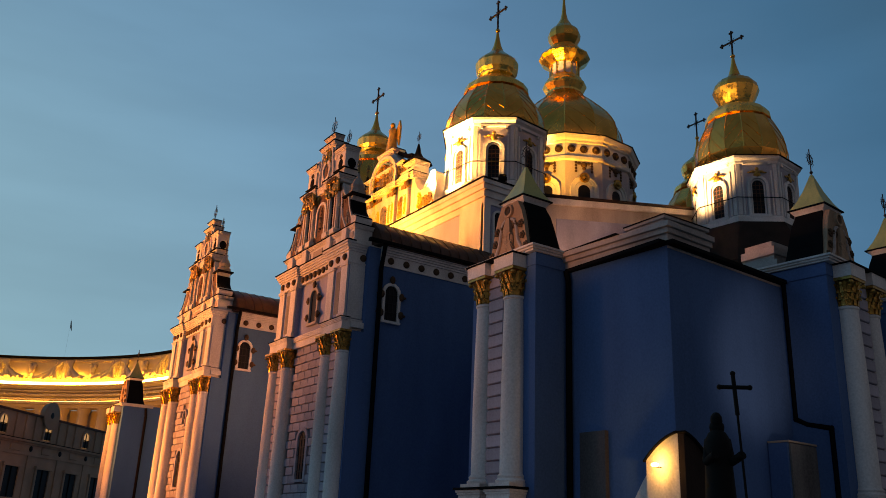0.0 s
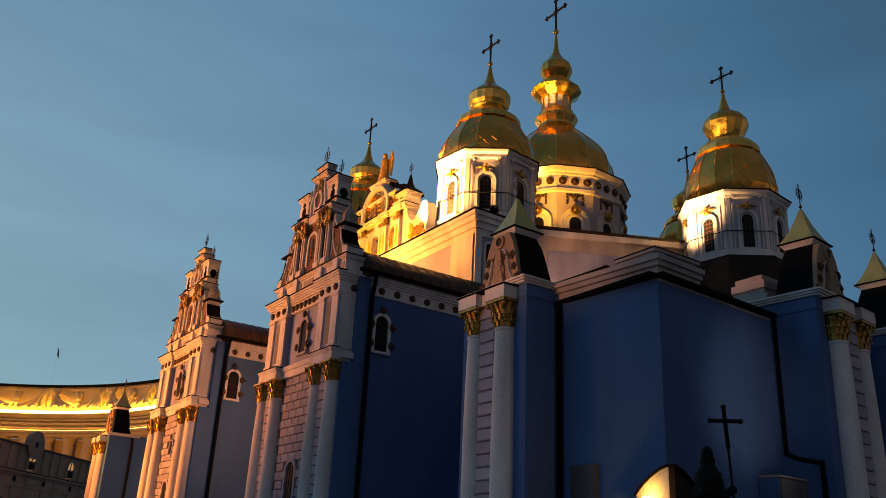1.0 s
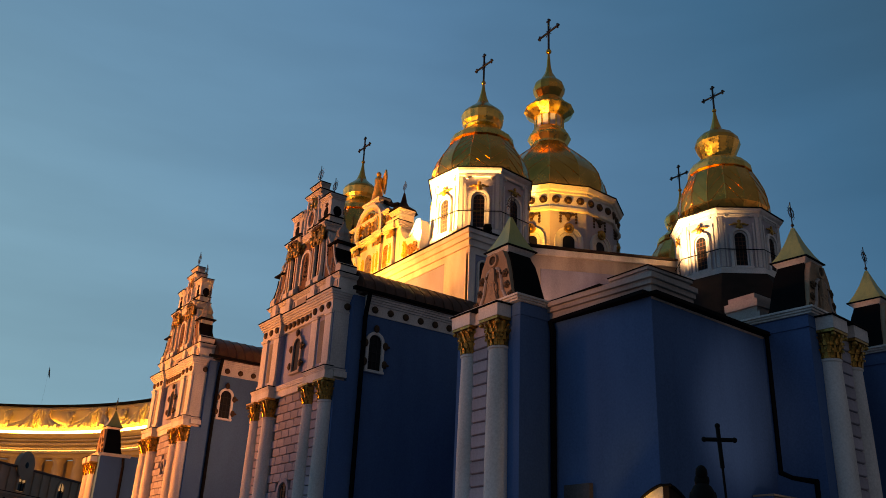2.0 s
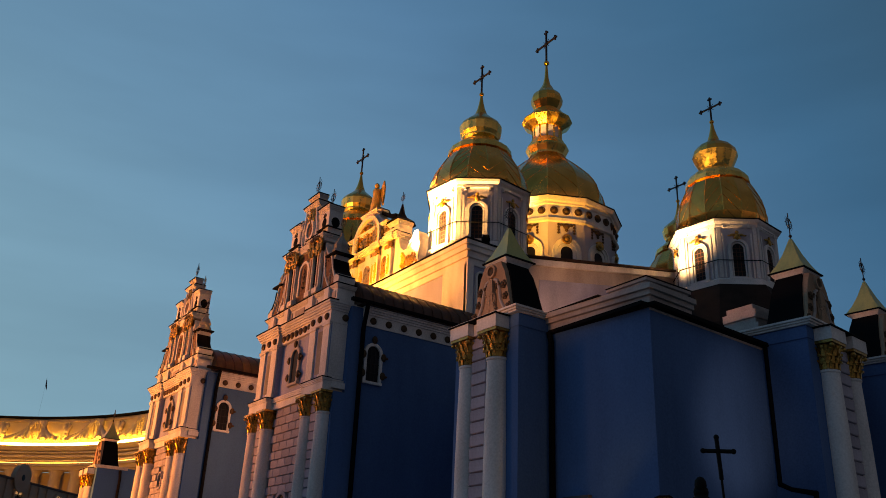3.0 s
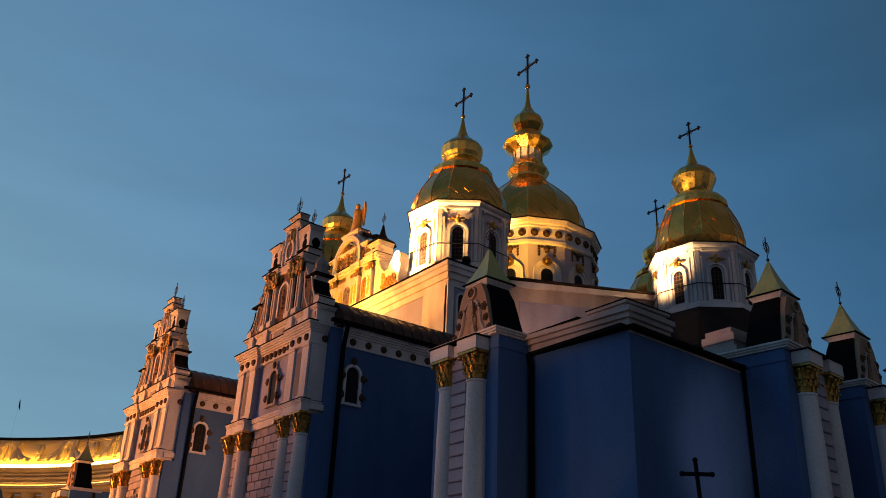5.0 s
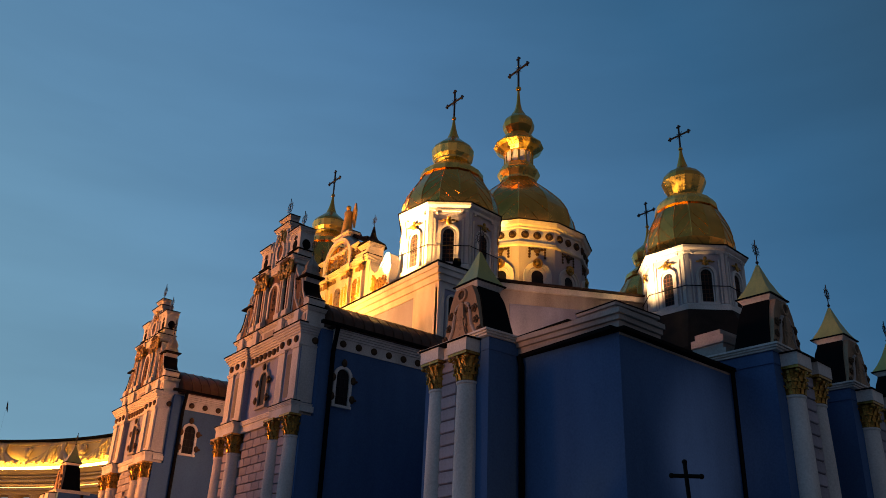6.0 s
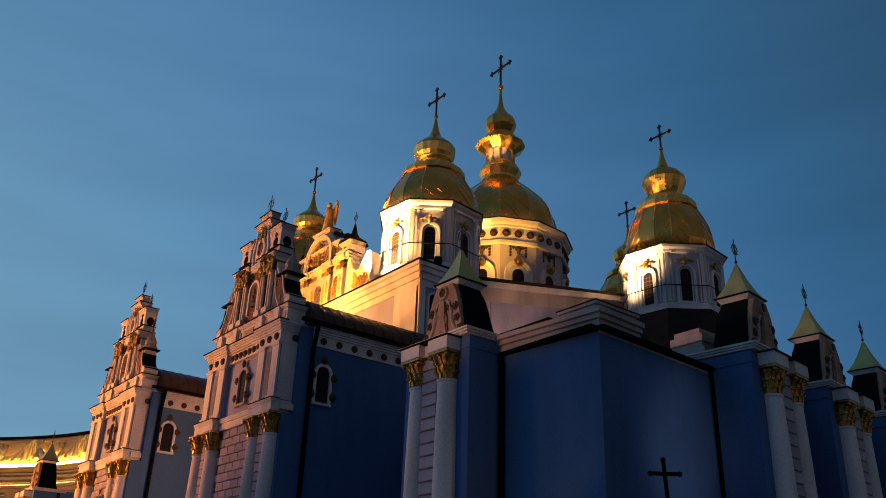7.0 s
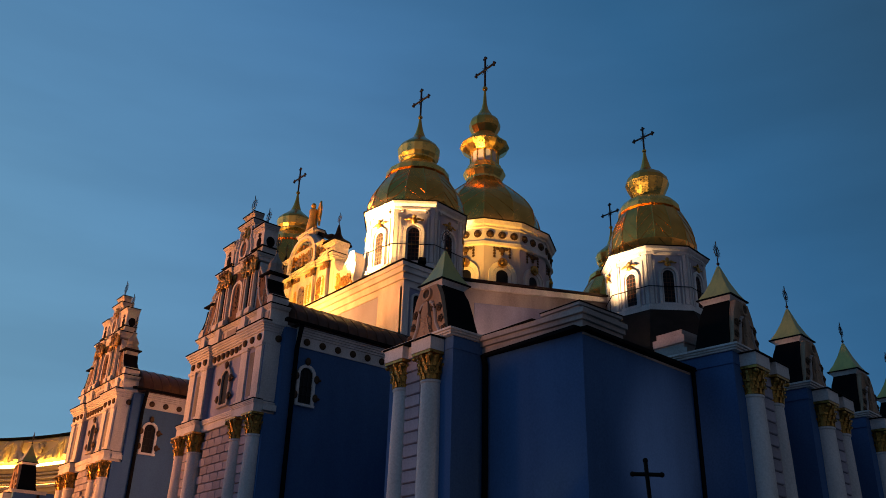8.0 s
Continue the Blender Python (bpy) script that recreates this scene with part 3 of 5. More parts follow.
    relief(body, "niche_figure", 0, 13.95, 0.17, 0.52, -0.03, 31, ORNAMENT, 12)
    for x in (-1.42, -0.78, 0.78, 1.42):
        part("gable_pilaster", slab(x - 0.13, x + 0.13, -0.13, 0.1, 12.87, 14.72), WHITE, body)
        relief(body, "gable_capital", x, 14.98, 0.29, 0.40, -0.20, int(x * 100), OLDGOLD, 26)
        part("pilaster_base", slab(x - 0.20, x + 0.20, -0.22, 0.1, 12.90, 13.12), WHITE, body)
        part("pilaster_panel", slab(x - 0.05, x + 0.05, -0.142, -0.12, 13.2, 14.55), UMBER, body)
    for x in (-1.1, 1.1):
        part("slot_window", slab(x - 0.17, x + 0.17, -0.03, 0.1, 13.0, 14.72), DARK, body)
        relief(body, "gable_capital", x, 15.0, 0.16, 0.26, -0.16, 140 + int(x), ORNAMENT, 12)
    part("gable_ledge", slab(-1.75, 1.75, -0.1, 0.65, 15.12, 15.216), WHITE, body)
    for x in (-1.1, 1.1):
        part("gable_cornice", cornice_steps(bmesh.new(), x - 0.6, x + 0.6, -0.16, 0.65, 15.22, 15.42, 0.12), WHITE, body)
    part("gable_cornice", cornice_steps(bmesh.new(), -0.5, 0.5, -0.1, 0.65, 15.22, 15.40, 0.08), WHITE, body)
    for x in (-1.1, 1.1):
        flashing(body, x - 0.72, x + 0.72, -0.28, 0.66, 15.422)
        relief(body, "relief", x, 15.30, 0.45, 0.10, -0.30, 77 + int(x), ORNAMENT, 9)
    for x in (-2.35, 2.35):
        relief(body, "relief", x, 13.4, 0.28, 0.30, 0.0, 60 + int(x), WORN, 10)
    for x in (-1.32, 1.32):
        bm = slab(x - 0.40, x + 0.40, 0.0, 0.62, 15.42, 16.55)
        cornice_steps(bm, x - 0.40, x + 0.40, 0.0, 0.62, 16.55, 16.74, 0.10)
        part("gable_turret", bm, WHITE, body, "small square turret")
        flashing(body, x - 0.50, x + 0.50, -0.10, 0.64, 16.742)
        flashing(body, x - 0.45, x + 0.45, -0.06, 0.62, 15.75)
        part("round_window", ball(bmesh.new(), (x, 0.0, 16.02), 0.2, 1, 0.15, 1.2), DARK, body)
        part("round_window", ball(bmesh.new(), (x + (0.40 if x > 0 else -0.40), 0.31, 16.02), 0.2, 0.15, 1, 1.2), DARK, body)
    part("upper_gable", prism(bmesh.new(), [(-0.95, 15.4), (0.95, 15.4), (0.95, 16.4), (0.72, 16.75), (0.58, 17.2), (-0.58, 17.2), (-0.72, 16.75), (-0.95, 16.4)], 0.06, 0.56), WHITE, body)
    part("upper_niche", ball(bmesh.new(), (0, 0.06, 16.15), 0.24, 1, 0.2, 1.4), UMBER, body)
    part("niche_ring", lathe(bmesh.new(), [(0.26, -0.05), (0.26, 0.08), (0.37, 0.08), (0.38, -0.05)], 18), WHITE, body, m=pose(0, 0.05, 16.15, 90, 0, 0) @ Matrix.Diagonal((1, 1.35, 1, 1)))
    # curved white mouldings sweeping up both flanks of the gable
    for sx in (-1, 1):
        bm = bmesh.new()
        rise = [(2.30, 12.95), (1.95, 13.5), (1.78, 14.2), (1.72, 14.7), (0.62, 15.5), (0.66, 16.1), (0.52, 16.6), (0.46, 17.1)]
        for p, q in zip(rise[:3], rise[1:4]):
            rod(bm, (sx * p[0], 0.0, p[1]), (sx * q[0], 0.0, q[1]), 0.055, 6)
        part("curved_moulding", bm, WHITE, body)
        bm = bmesh.new()
        for p, q in zip(rise[4:], rise[5:]):
            rod(bm, (sx * p[0], 0.03, p[1]), (sx * q[0], 0.03, q[1]), 0.055, 6)
        part("curved_moulding", bm, WHITE, body)
    relief(body, "relief", 0, 16.85, 0.3, 0.34, 0.0, 11, OLDGOLD, 12)
    relief(body, "relief", 0, 15.60, 0.48, 0.22, 0.0, 12, ORNAMENT, 14)
    bm = cornice_steps(bmesh.new(), -0.6, 0.6, 0.03, 0.6, 17.2, 17.36, 0.10)
    box(bm, -0.42, 0.42, 0.1, 0.5, 17.36, 17.66)
    cornice_steps(bm, -0.42, 0.42, 0.1, 0.5, 17.66, 17.78, 0.08)
    part("gable_crown", bm, WHITE, body)
    flashing(body, -0.70, 0.70, -0.07, 0.6, 17.362)
    flashing(body, -0.50, 0.50, 0.02, 0.5, 17.782)
    for x in (-2.45, 2.45):
        bm = lathe(bmesh.new(), [(0.34, 14.3), (0.34, 14.5), (0.26, 14.56), (0.30, 14.72), (0.20, 14.95), (0.10, 15.08), (0.04, 15.3)], 8, OCT, x, 0.3)
        part("pinnacle", bm, WORN, body, "small worn stone pinnacle", sharp=30)
        part("pinnacle_plate", slab(x - 0.42, x + 0.42, -0.15, 0.7, 14.24, 14.30), DARK, body)
        vane(body, x, 0.3, 15.2, 0.9)
    # moulded strapwork on the attic, turrets and shoulders
    for x in (-2.6, -1.1, 0.0, 1.1, 2.6):
        part("attic_panel", slab(x - 0.42, x + 0.42, -0.05, 0.0, 12.34, 12.62, 0.02), DULL, body)
    for x in (-2.45, -1.1, 1.1, 2.45):
        part("attic_pier", slab(x - 0.20, x + 0.20, -0.16, 0.1, 12.26, 12.86, 0.02), WHITE, body)
    for s in (-1, 1):
        relief(body, "relief", s * 1.32, 15.58, 0.3, 0.12, -0.02, 81 + s, OLDGOLD, 9)
        relief(body, "relief", s * 1.32, 16.35, 0.16, 0.10, -0.02, 85 + s, ORNAMENT, 6)
        relief(body, "relief", s * 0.55, 15.05, 0.2, 0.3, -0.05, 91 + s, OLDGOLD, 10)
        relief(body, "relief", s * 1.9, 14.2, 0.2, 0.3, 0.0, 95 + s, ORNAMENT, 8)
        part("volute_edge", prism(bmesh.new(), [(s * a, b) for a, b in ((3.20, 13.17), (2.88, 13.33), (2.65, 13.64), (2.56, 14.05), (2.61, 14.05), (2.70, 13.66), (2.92, 13.37), (3.23, 13.20))][::s], -0.06, 0.64), DARK, body)
        part("volute_scroll", lathe(bmesh.new(), [(0.22, -0.36), (0.22, 0.36)], 14), WHITE, body, m=pose(s * 2.98, 0.3, 13.1, 90, 0, 0))
        part("finial_block", slab(s * 0.85 - 0.12, s * 0.85 + 0.12, -0.02, 0.5, 16.42, 16.9, 0.03), WHITE, body)
    vane(body, -0.2, 0.3, 17.7, 1.2)
    vane(body, 1.32, 0.3, 16.7, 1.0)
    return body


wing(pose(14.05, 30.45, 0, 0, 0, WEST))
wing(pose(13.70, 44.25, 0, 0, 0, WEST), slit=True)
buttress(pose(14.1, 18.15, 0, 0, 0, WEST))
buttress(pose(14.1, 60.0, 0, 0, 0, WEST))
SOUTH = 5.7  # the south side swings a little away from the west front's square
for k in range(4):
    buttress(pose(21.85 + 4.86 * k, 12.45 + 0.5 * k, 0, 0, 0, SOUTH))

# corner bay beside the west buttress
TURN = pose(15.47, 13.38, 0, 0, 0, 3.2)  # the bay's corner; x along its south face


def block(points, z0, z1):
    """An upright prism on a plan of x, y points."""
    bm = bmesh.new()
    a = [bm.verts.new((x, y, z0)) for x, y in points]
    b = [bm.verts.new((x, y, z1)) for x, y in points]
    bm.faces.new(a[::-1])
    bm.faces.new(b)
    for i in range(len(a)):
        j = (i + 1) % len(a)
        bm.faces.new((a[i], a[j], b[j], b[i]))
    return bm


def bay_plan(o, length=5.2):
    """The bay's plan grown outwards by o, its south face that long."""
    far = TURN @ Vector((length, -o, 0))
    near = TURN @ Vector((-o, -o, 0))
    return [(15.47 - o, near.y), (far.x, far.y), (far.x, 20.0), (15.02 - o, 20.0)]


bay = part("corner_bay", block(bay_plan(0.0), 0, 8.66), BLUE, cathedral, "plain blue corner bay")
for o, z0, z1 in ((0.10, 8.76, 8.93), (0.18, 8.935, 9.06), (0.26, 9.065, 9.20)):
    part("parapet_cornice", block(bay_plan(o, 1.6), z0, z1), DULL, bay, "dull pale stepped parapet moulding")
part("parapet", slab(15.36, 16.9, 13.36, 14.56, 9.205, 9.33), DULL, bay, "dull pale corner parapet")
part("parapet_coping", slab(15.30, 16.98, 13.28, 14.64, 9.335, 9.41), DULL, bay)
part("parapet_flashing", slab(15.28, 17.0, 13.26, 14.66, 9.413, 9.44), DARK, bay)
part("parapet_flashing", slab(15.02, 17.0, 14.68, 20.0, 9.203, 9.24), DARK, bay)
bm = prism(bmesh.new(), [(-0.05, 8.765), (4.0, 8.765), (4.0, 9.75), (-0.05, 8.85)], 1.61, 5.0)
for v in bm.verts:
    v.co.x, v.co.y = v.co.y, v.co.x
bm.transform(TURN)
part("lean_to_roof", bm, DARK, bay, "dark sheet-metal lean-to roof")
bm = slab(0.0, 5.0, -0.028, 0.01, 8.60, 8.655)
bm.transform(TURN)
part("wall_head", bm, DULL, bay)
for k, o in enumerate((0.42, 0.50, 0.26, 0.32, 0.10)):
    part("stepped_parapet", slab(21.7 - o, 23.8, 14.75 - o, 15.6, 9.3 + 0.25 * k, 9.3 + 0.25 * (k + 1) - 0.012), DULL, bay, "pale stepped parapet block")
bm = slab(-0.1, 5.1, -0.24, -0.04, 8.66, 8.755)
bm.transform(TURN)
part("gutter", bm, DARK, bay, "black gutter")
part("gutter", slab(15.13, 15.44, 13.34, 16.9, 8.66, 8.755), DARK, bay, "black gutter")
bm = rod(bmesh.new(), (15.13, 16.68, 8.70), (15.16, 16.62, 8.4), 0.08)
rod(bm, (15.16, 16.62, 8.42), (15.16, 16.62, 0.1), 0.08)
part("drainpipe", bm, DARK, bay, "black drainpipe")
bm = bmesh.new()
bend = [(4.90, -0.12, 8.70), (4.90, -0.12, 4.95), (4.93, -0.42, 4.80), (4.93, -1.05, 4.66), (4.93, -1.05, 0.1)]
for p, q in zip(bend, bend[1:]):
    rod(bm, p, q, 0.08)
for c in bend[1:4]:
    ball(bm, c, 0.085)
bm.transform(TURN)
part("drainpipe", bm, DARK, bay, "black drainpipe with a bend")
part("plaster_patch", slab(15.21, 15.34, 15.4, 16.3, 1.6, 4.3), PATCH, bay, "worn unpainted plaster patch")
bm = slab(3.62, 5.38, -0.55, -0.03, 0, 4.22)
bm.transform(TURN)
part("wall_plinth", bm, BLUE, bay, "blue plinth along the bay's foot")
bm = slab(3.70, 5.30, -0.60, -0.554, 1.6, 4.20)
bm.transform(TURN)
part("stone_panel", bm, PANEL, bay, "stained pale stone panel")
bm = slab(3.60, 5.40, -0.62, -0.03, 4.225, 4.27)
bm.transform(TURN)
part("panel_ledge", bm, STONE, bay)

# curved hood at the bay's corner, with a wall lamp
def hood(u):
    """Height of the hood's edge, u metres from the corner."""
    return 4.02 - 0.26 * u - 0.42 * u * u


def hood_slab(u0, u1, thick, lift=0.0, strip=0.0):
    edge = [(u0 + (u1 - u0) * i / 10, hood(u0 + (u1 - u0) * i / 10) + lift) for i in range(11)]
    low = [(a, b - strip) for a, b in edge] if strip else [(u0, 0.0), (u1, 0.0)]
    return prism(bmesh.new(), low + edge[::-1], -thick, -0.005)


FACE_W = pose(15.42, 13.10, 0, 0, 0, 90) @ Matrix.Diagonal((1, -1, 1, 1))
FACE_S = pose(15.07, 12.99, 0, 0, 0, SOUTH)
bm = hood_slab(0.0, 2.1, 0.06)
bm.transform(FACE_W)
porch = part("corner_hood", bm, WHITE, cathedral, "pale curved hood wall")
bm = hood_slab(-0.1, 0.86, 0.34)
bm.transform(FACE_W)
part("hood_panel", bm, WHITE, porch, "panel lit by the wall lamp")
# South panel: its shade is put into the dark roof colour.
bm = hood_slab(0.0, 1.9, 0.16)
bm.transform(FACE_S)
part("hood_panel", bm, ROOF_AND_SHADE, porch, "hood panel with its shade painted dark brown")
bm = hood_slab(-0.1, 0.9, 0.40, 0.05, 0.045)
bm.transform(FACE_W)
part("hood_edge", bm, DARK, porch, "dark metal edge")
bm = hood_slab(-0.05, 1.95, 0.24, 0.05, 0.045)
bm.transform(FACE_S)
part("hood_edge", bm, DARK, porch, "dark metal edge")
bm = ball(bmesh.new(), (14.86, 13.50, 3.36), 0.07, 0.8, 1.4, 0.6)
part("wall_lamp", bm, GLOW, porch, "glowing wall lamp")
part("lamp_bracket", slab(14.84, 15.09, 13.49, 13.51, 3.30, 3.32), DARK, porch)

# aisle walls, low roofs and nave
bm = slab(5.0, 33.0, 0.45, 14.0, 0, 8.7)
bm.transform(TURN)
part("south_aisle_wall", bm, BLUE, cathedral, "blue south aisle wall")
bm = bmesh.new()
cornice_steps(bm, 5.25, 33, 0.45, 3.0, 8.705, 9.15, 0.25, 4)
bm.transform(TURN)
part("aisle_cornice", bm, WHITE, cathedral)
part("west_aisle_wall", slab(19.8, 20.9, 20.2, 27.0, 0, 8.7), BLUE, cathedral)
part("west_aisle_wall", slab(17.0, 20.9, 49.4, 59.0, 0, 8.7), BLUE, cathedral)
part("west_front_wall", slab(20.4, 20.9, 33.9, 42.5, 0, 9.0), LILAC, cathedral)
part("aisle_roof", slab(19.7, 20.95, 20.1, 27.0, 8.705, 8.85), ROOF, cathedral)
part("aisle_roof", slab(16.9, 20.95, 49.4, 58.55, 8.705, 8.85), ROOF, cathedral)
bm = rod(bmesh.new(), (15.50, 58.40, 9.0), (15.60, 58.50, 8.5), 0.09)
rod(bm, (15.60, 58.50, 8.52), (15.60, 58.50, 0.1), 0.09)
part("drainpipe", bm, DARK, cathedral, "black drainpipe")
bm = loft(bmesh.new(), [(14.0, 7.4, 20.9, 9.16), (12.5, 5.0, 22.6, 11.2)])
bm.transform(Matrix.Translation((35.6, 1.4, 0)))
part("aisle_roof", bm, ROOF_AND_SHADE, cathedral, "dark sheet-metal roof")

nave = part("nave", slab(21.0, 49.0, 28.5, 48.2, 0, 15.9), LILAC, cathedral, "tall white and pale blue nave")
bm = bmesh.new()
for o, z0, z1 in ((0.06, 15.9, 16.2), (0.16, 16.205, 16.5), (0.28, 16.505, 16.75), (0.36, 16.755, 16.95)):
    box(bm, 21.0 - o, 49.0 + o, 28.5 - o, 48.2 + o, z0, z1)
part("nave_cornice", bm, WHITE, nave, "white stepped cornice")
part("nave_roof", slab(20.6, 49.4, 28.1, 48.6, 16.955, 17.03), DARK, nave)
for y0, y1 in ((28.45, 30.3), (34.6, 35.4), (41.2, 42.0), (46.4, 48.25)):
    part("nave_pilaster", slab(20.90, 21.2, y0, y1, 0, 15.89), WHITE, nave)
for x0, x1 in ((20.9, 21.25), (22.2, 23.2), (29.5, 30.5)):
    part("nave_pilaster", slab(x0, x1, 28.38, 28.6, 0, 15.89), WHITE, nave)
window(nave, 21.72, 13.6, 15.6, 0.22, 28.48, lugs=False)
# south transept gable, raked
bm = prism(bmesh.new(), [(24.0, 9.0), (46.4, 9.0), (46.4, 16.7), (35.2, 18.85), (24.0, 16.7)], 27.9, 33.0)
part("transept_gable", bm, DULL, nave, "low raked gable of the transept")
bm = prism(bmesh.new(), [(23.8, 16.42), (35.2, 18.60), (46.6, 16.42), (46.6, 16.71), (35.2, 18.90), (23.8, 16.71)], 27.74, 33.1)
part("gable_moulding", bm, WHITE, nave, "white raking moulding")
bm = prism(bmesh.new(), [(23.6, 16.72), (35.2, 18.91), (46.8, 16.72), (46.8, 16.82), (35.2, 19.03), (23.6, 16.82)], 27.65, 33.2)
part("gable_roof", bm, ROOF_AND_SHADE, nave, "dark raked roof edge")
part("wall_field", prism(bmesh.new(), [(24.7, 10.0), (33.0, 10.0), (33.0, 17.45), (24.7, 15.9)], 27.86, 28.0), LILAC, nave, "pale blue wall field")


# west gable over the nave front
def nave_gable():
    g = part("west_gable", prism(bmesh.new(), [(-3.1, 17.03), (3.1, 17.03), (3.1, 19.3), (-3.1, 19.3)], 0.1, 0.7), WHITE, cathedral, "ornate gable over the west front", m=pose(20.9, 37.7, 0, 0, 0, WEST))
    for s in (1, -1):
        vol = [(3.1, 17.03), (5.05, 17.03), (4.95, 17.6), (5.08, 18.3), (5.06, 18.75), (4.92, 19.0), (4.68, 19.02), (4.45, 18.7), (4.05, 18.35), (3.6, 18.35), (3.3, 18.6), (3.1, 19.0)]
        pts = [(s * a, b) for a, b in vol]
        part("volute", prism(bmesh.new(), pts if s > 0 else pts[::-1], 0.12, 0.62), WHITE, g, "scrolled gable shoulder")
        bm = slab(s * 2.75 - 0.42, s * 2.75 + 0.42, 0.0, 0.85, 19.3, 20.0)
        cornice_steps(bm, s * 2.75 - 0.42, s * 2.75 + 0.42, 0.0, 0.85, 20.0, 20.2, 0.15)
        part("gable_turret", bm, WHITE, g)
        part("turret_cap", lathe(bmesh.new(), [(0.80, 20.2), (0.62, 20.32), (0.34, 20.52), (0.17, 20.82), (0.05, 21.35)], 8, math.pi / 8, s * 2.75, 0.42), DARK, g)
        vane(g, s * 2.75, 0.42, 21.2, 0.9)
        for x in (s * 1.2, s * 2.5):
            part("gable_pilaster", slab(x - 0.22, x + 0.22, -0.1, 0.2, 17.03, 18.75), WHITE, g)
            relief(g, "gable_capital", x, 18.95, 0.26, 0.22, -0.08, int(x * 10), OLDGOLD, 10)
        relief(g, "relief", s * 1.85, 18.0, 0.22, 0.5, 0.02, 21 + s, OLDGOLD, 10)
        relief(g, "relief", s * 2.75, 19.65, 0.25, 0.25, -0.03, 31 + s, ORNAMENT, 8)
    for x in (-1.85, 0.0, 1.85):
        part("gable_niche", prism(bmesh.new(), [(x + q, z) for q, z in arch(0.3, 17.35, 18.55)], 0.06, 0.2), OLDGOLD, g)
    for s in (1, -1):
        for x in (s * 1.2, s * 2.5):
            bm = cornice_steps(bmesh.new(), x - 0.34, x + 0.34, -0.16, 0.1, 19.2, 19.5, 0.12)
            part("cornice_block", bm, WHITE, g)
            bm = slab(x - 0.2, x + 0.2, -0.04, 0.2, 19.52, 20.3)
            if s * x < 2:
                part("upper_pilaster", bm, WHITE, g)
            else:
                bm.free()
        relief(g, "relief", s * 1.3, 20.1, 0.3, 0.3, -0.02, 45 + s, OLDGOLD, 10)
        relief(g, "relief", s * 4.3, 17.6, 0.6, 0.3, 0.1, 55 + s, OLDGOLD, 12)
        flashing(g, s * 2.75 - 0.58, s * 2.75 + 0.58, -0.15, 0.85, 20.2)
    for x in (-2.2, -0.7, 0.7, 2.2):
        part("frieze_panel", slab(x - 0.42, x + 0.42, 0.06, 0.12, 18.95, 19.15), OLDGOLD, g)
    for x in (-1.55, -0.5, 0.5, 1.55):
        part("upper_niche", prism(bmesh.new(), [(x + q, z) for q, z in arch(0.16, 19.65, 20.25)], 0.05, 0.2), ORNAMENT, g)
    part("round_window", ball(bmesh.new(), (0, 0.1, 20.95), 0.28, 1, 0.2, 1), ORNAMENT, g)
    flashing(g, -3.3, 3.3, -0.2, 0.7, 19.502)
    bm = cornice_steps(bmesh.new(), -2.0, 2.0, 0.02, 0.7, 20.42, 20.6, 0.14)
    part("gable_cornice", bm, WHITE, g)
    bm = cornice_steps(bmesh.new(), -3.1, 3.1, 0.0, 0.75, 19.2, 19.5, 0.2)
    part("gable_cornice", bm, WHITE, g)
    part("upper_gable", prism(bmesh.new(), [(-1.9, 19.5), (1.9, 19.5), (1.9, 20.4), (1.3, 20.9), (0.7, 21.5), (-0.7, 21.5), (-1.3, 20.9), (-1.9, 20.4)], 0.1, 0.65), WHITE, g)
    relief(g, "relief", 0, 20.3, 0.9, 0.55, 0.02, 41, OLDGOLD, 26)
    bm = arch_frame(bmesh.new(), 1.25, 19.55, 21.25, 0.20, -0.14, 0.12, 14)
    part("pediment_arch", bm, WHITE, g, "white arched pediment moulding", sharp=30)
    bm = arch_frame(bmesh.new(), 1.0, 19.55, 20.95, 0.10, -0.10, 0.12, 14)
    part("pediment_arch", bm, LEAF, g, "gilded inner moulding", sharp=30)
    for s in (1, -1):
        for x in (s * 1.2, s * 2.5):
            relief(g, "gilt_foliage", x, 17.85, 0.15, 0.62, -0.12, int(x * 50), GILT, 16)
        relief(g, "gilt_foliage", s * 0.6, 17.9, 0.13, 0.55, 0.04, 17 + s, GILT, 12)
        relief(g, "gilt_foliage", s * 3.6, 17.75, 0.22, 0.45, 0.08, 19 + s, GILT, 14)
        relief(g, "gilt_foliage", s * 1.95, 19.95, 0.22, 0.34, 0.0, 23 + s, OLDGOLD, 14)
        bm = cornice_steps(bmesh.new(), s * 2.75 - 0.55, s * 2.75 + 0.55, -0.1, 0.2, 19.52, 19.70, 0.12)
        part("cornice_block", bm, WHITE, g)
        sweep_line = [(0.55, 22.0), (0.75, 21.72), (1.1, 21.42), (1.6, 21.16), (2.3, 20.98), (2.3, 20.86), (1.5, 21.0), (0.7, 21.5)]
        pts = [(s * a, b) for a, b in sweep_line]
        part("swept_roof", prism(bmesh.new(), pts if s > 0 else pts[::-1], 0.3, 0.9), DARK, g, "dark swept roof behind the pediment")
        part("volute_lip", prism(bmesh.new(), [(s * a, b) for a, b in ((5.10, 18.4), (5.08, 18.8), (4.93, 19.05), (4.66, 19.07), (4.42, 18.75), (4.03, 18.41), (4.05, 18.29), (4.49, 18.62), (4.72, 18.92), (4.88, 18.90), (4.98, 18.7), (5.0, 18.4))][::s], 0.06, 0.12), WHITE, g)
    bm = cornice_steps(bmesh.new(), -0.75, 0.75, 0.05, 0.7, 21.5, 21.75, 0.14)
    part("gable_crown", bm, WHITE, g)
    bm = bmesh.new()
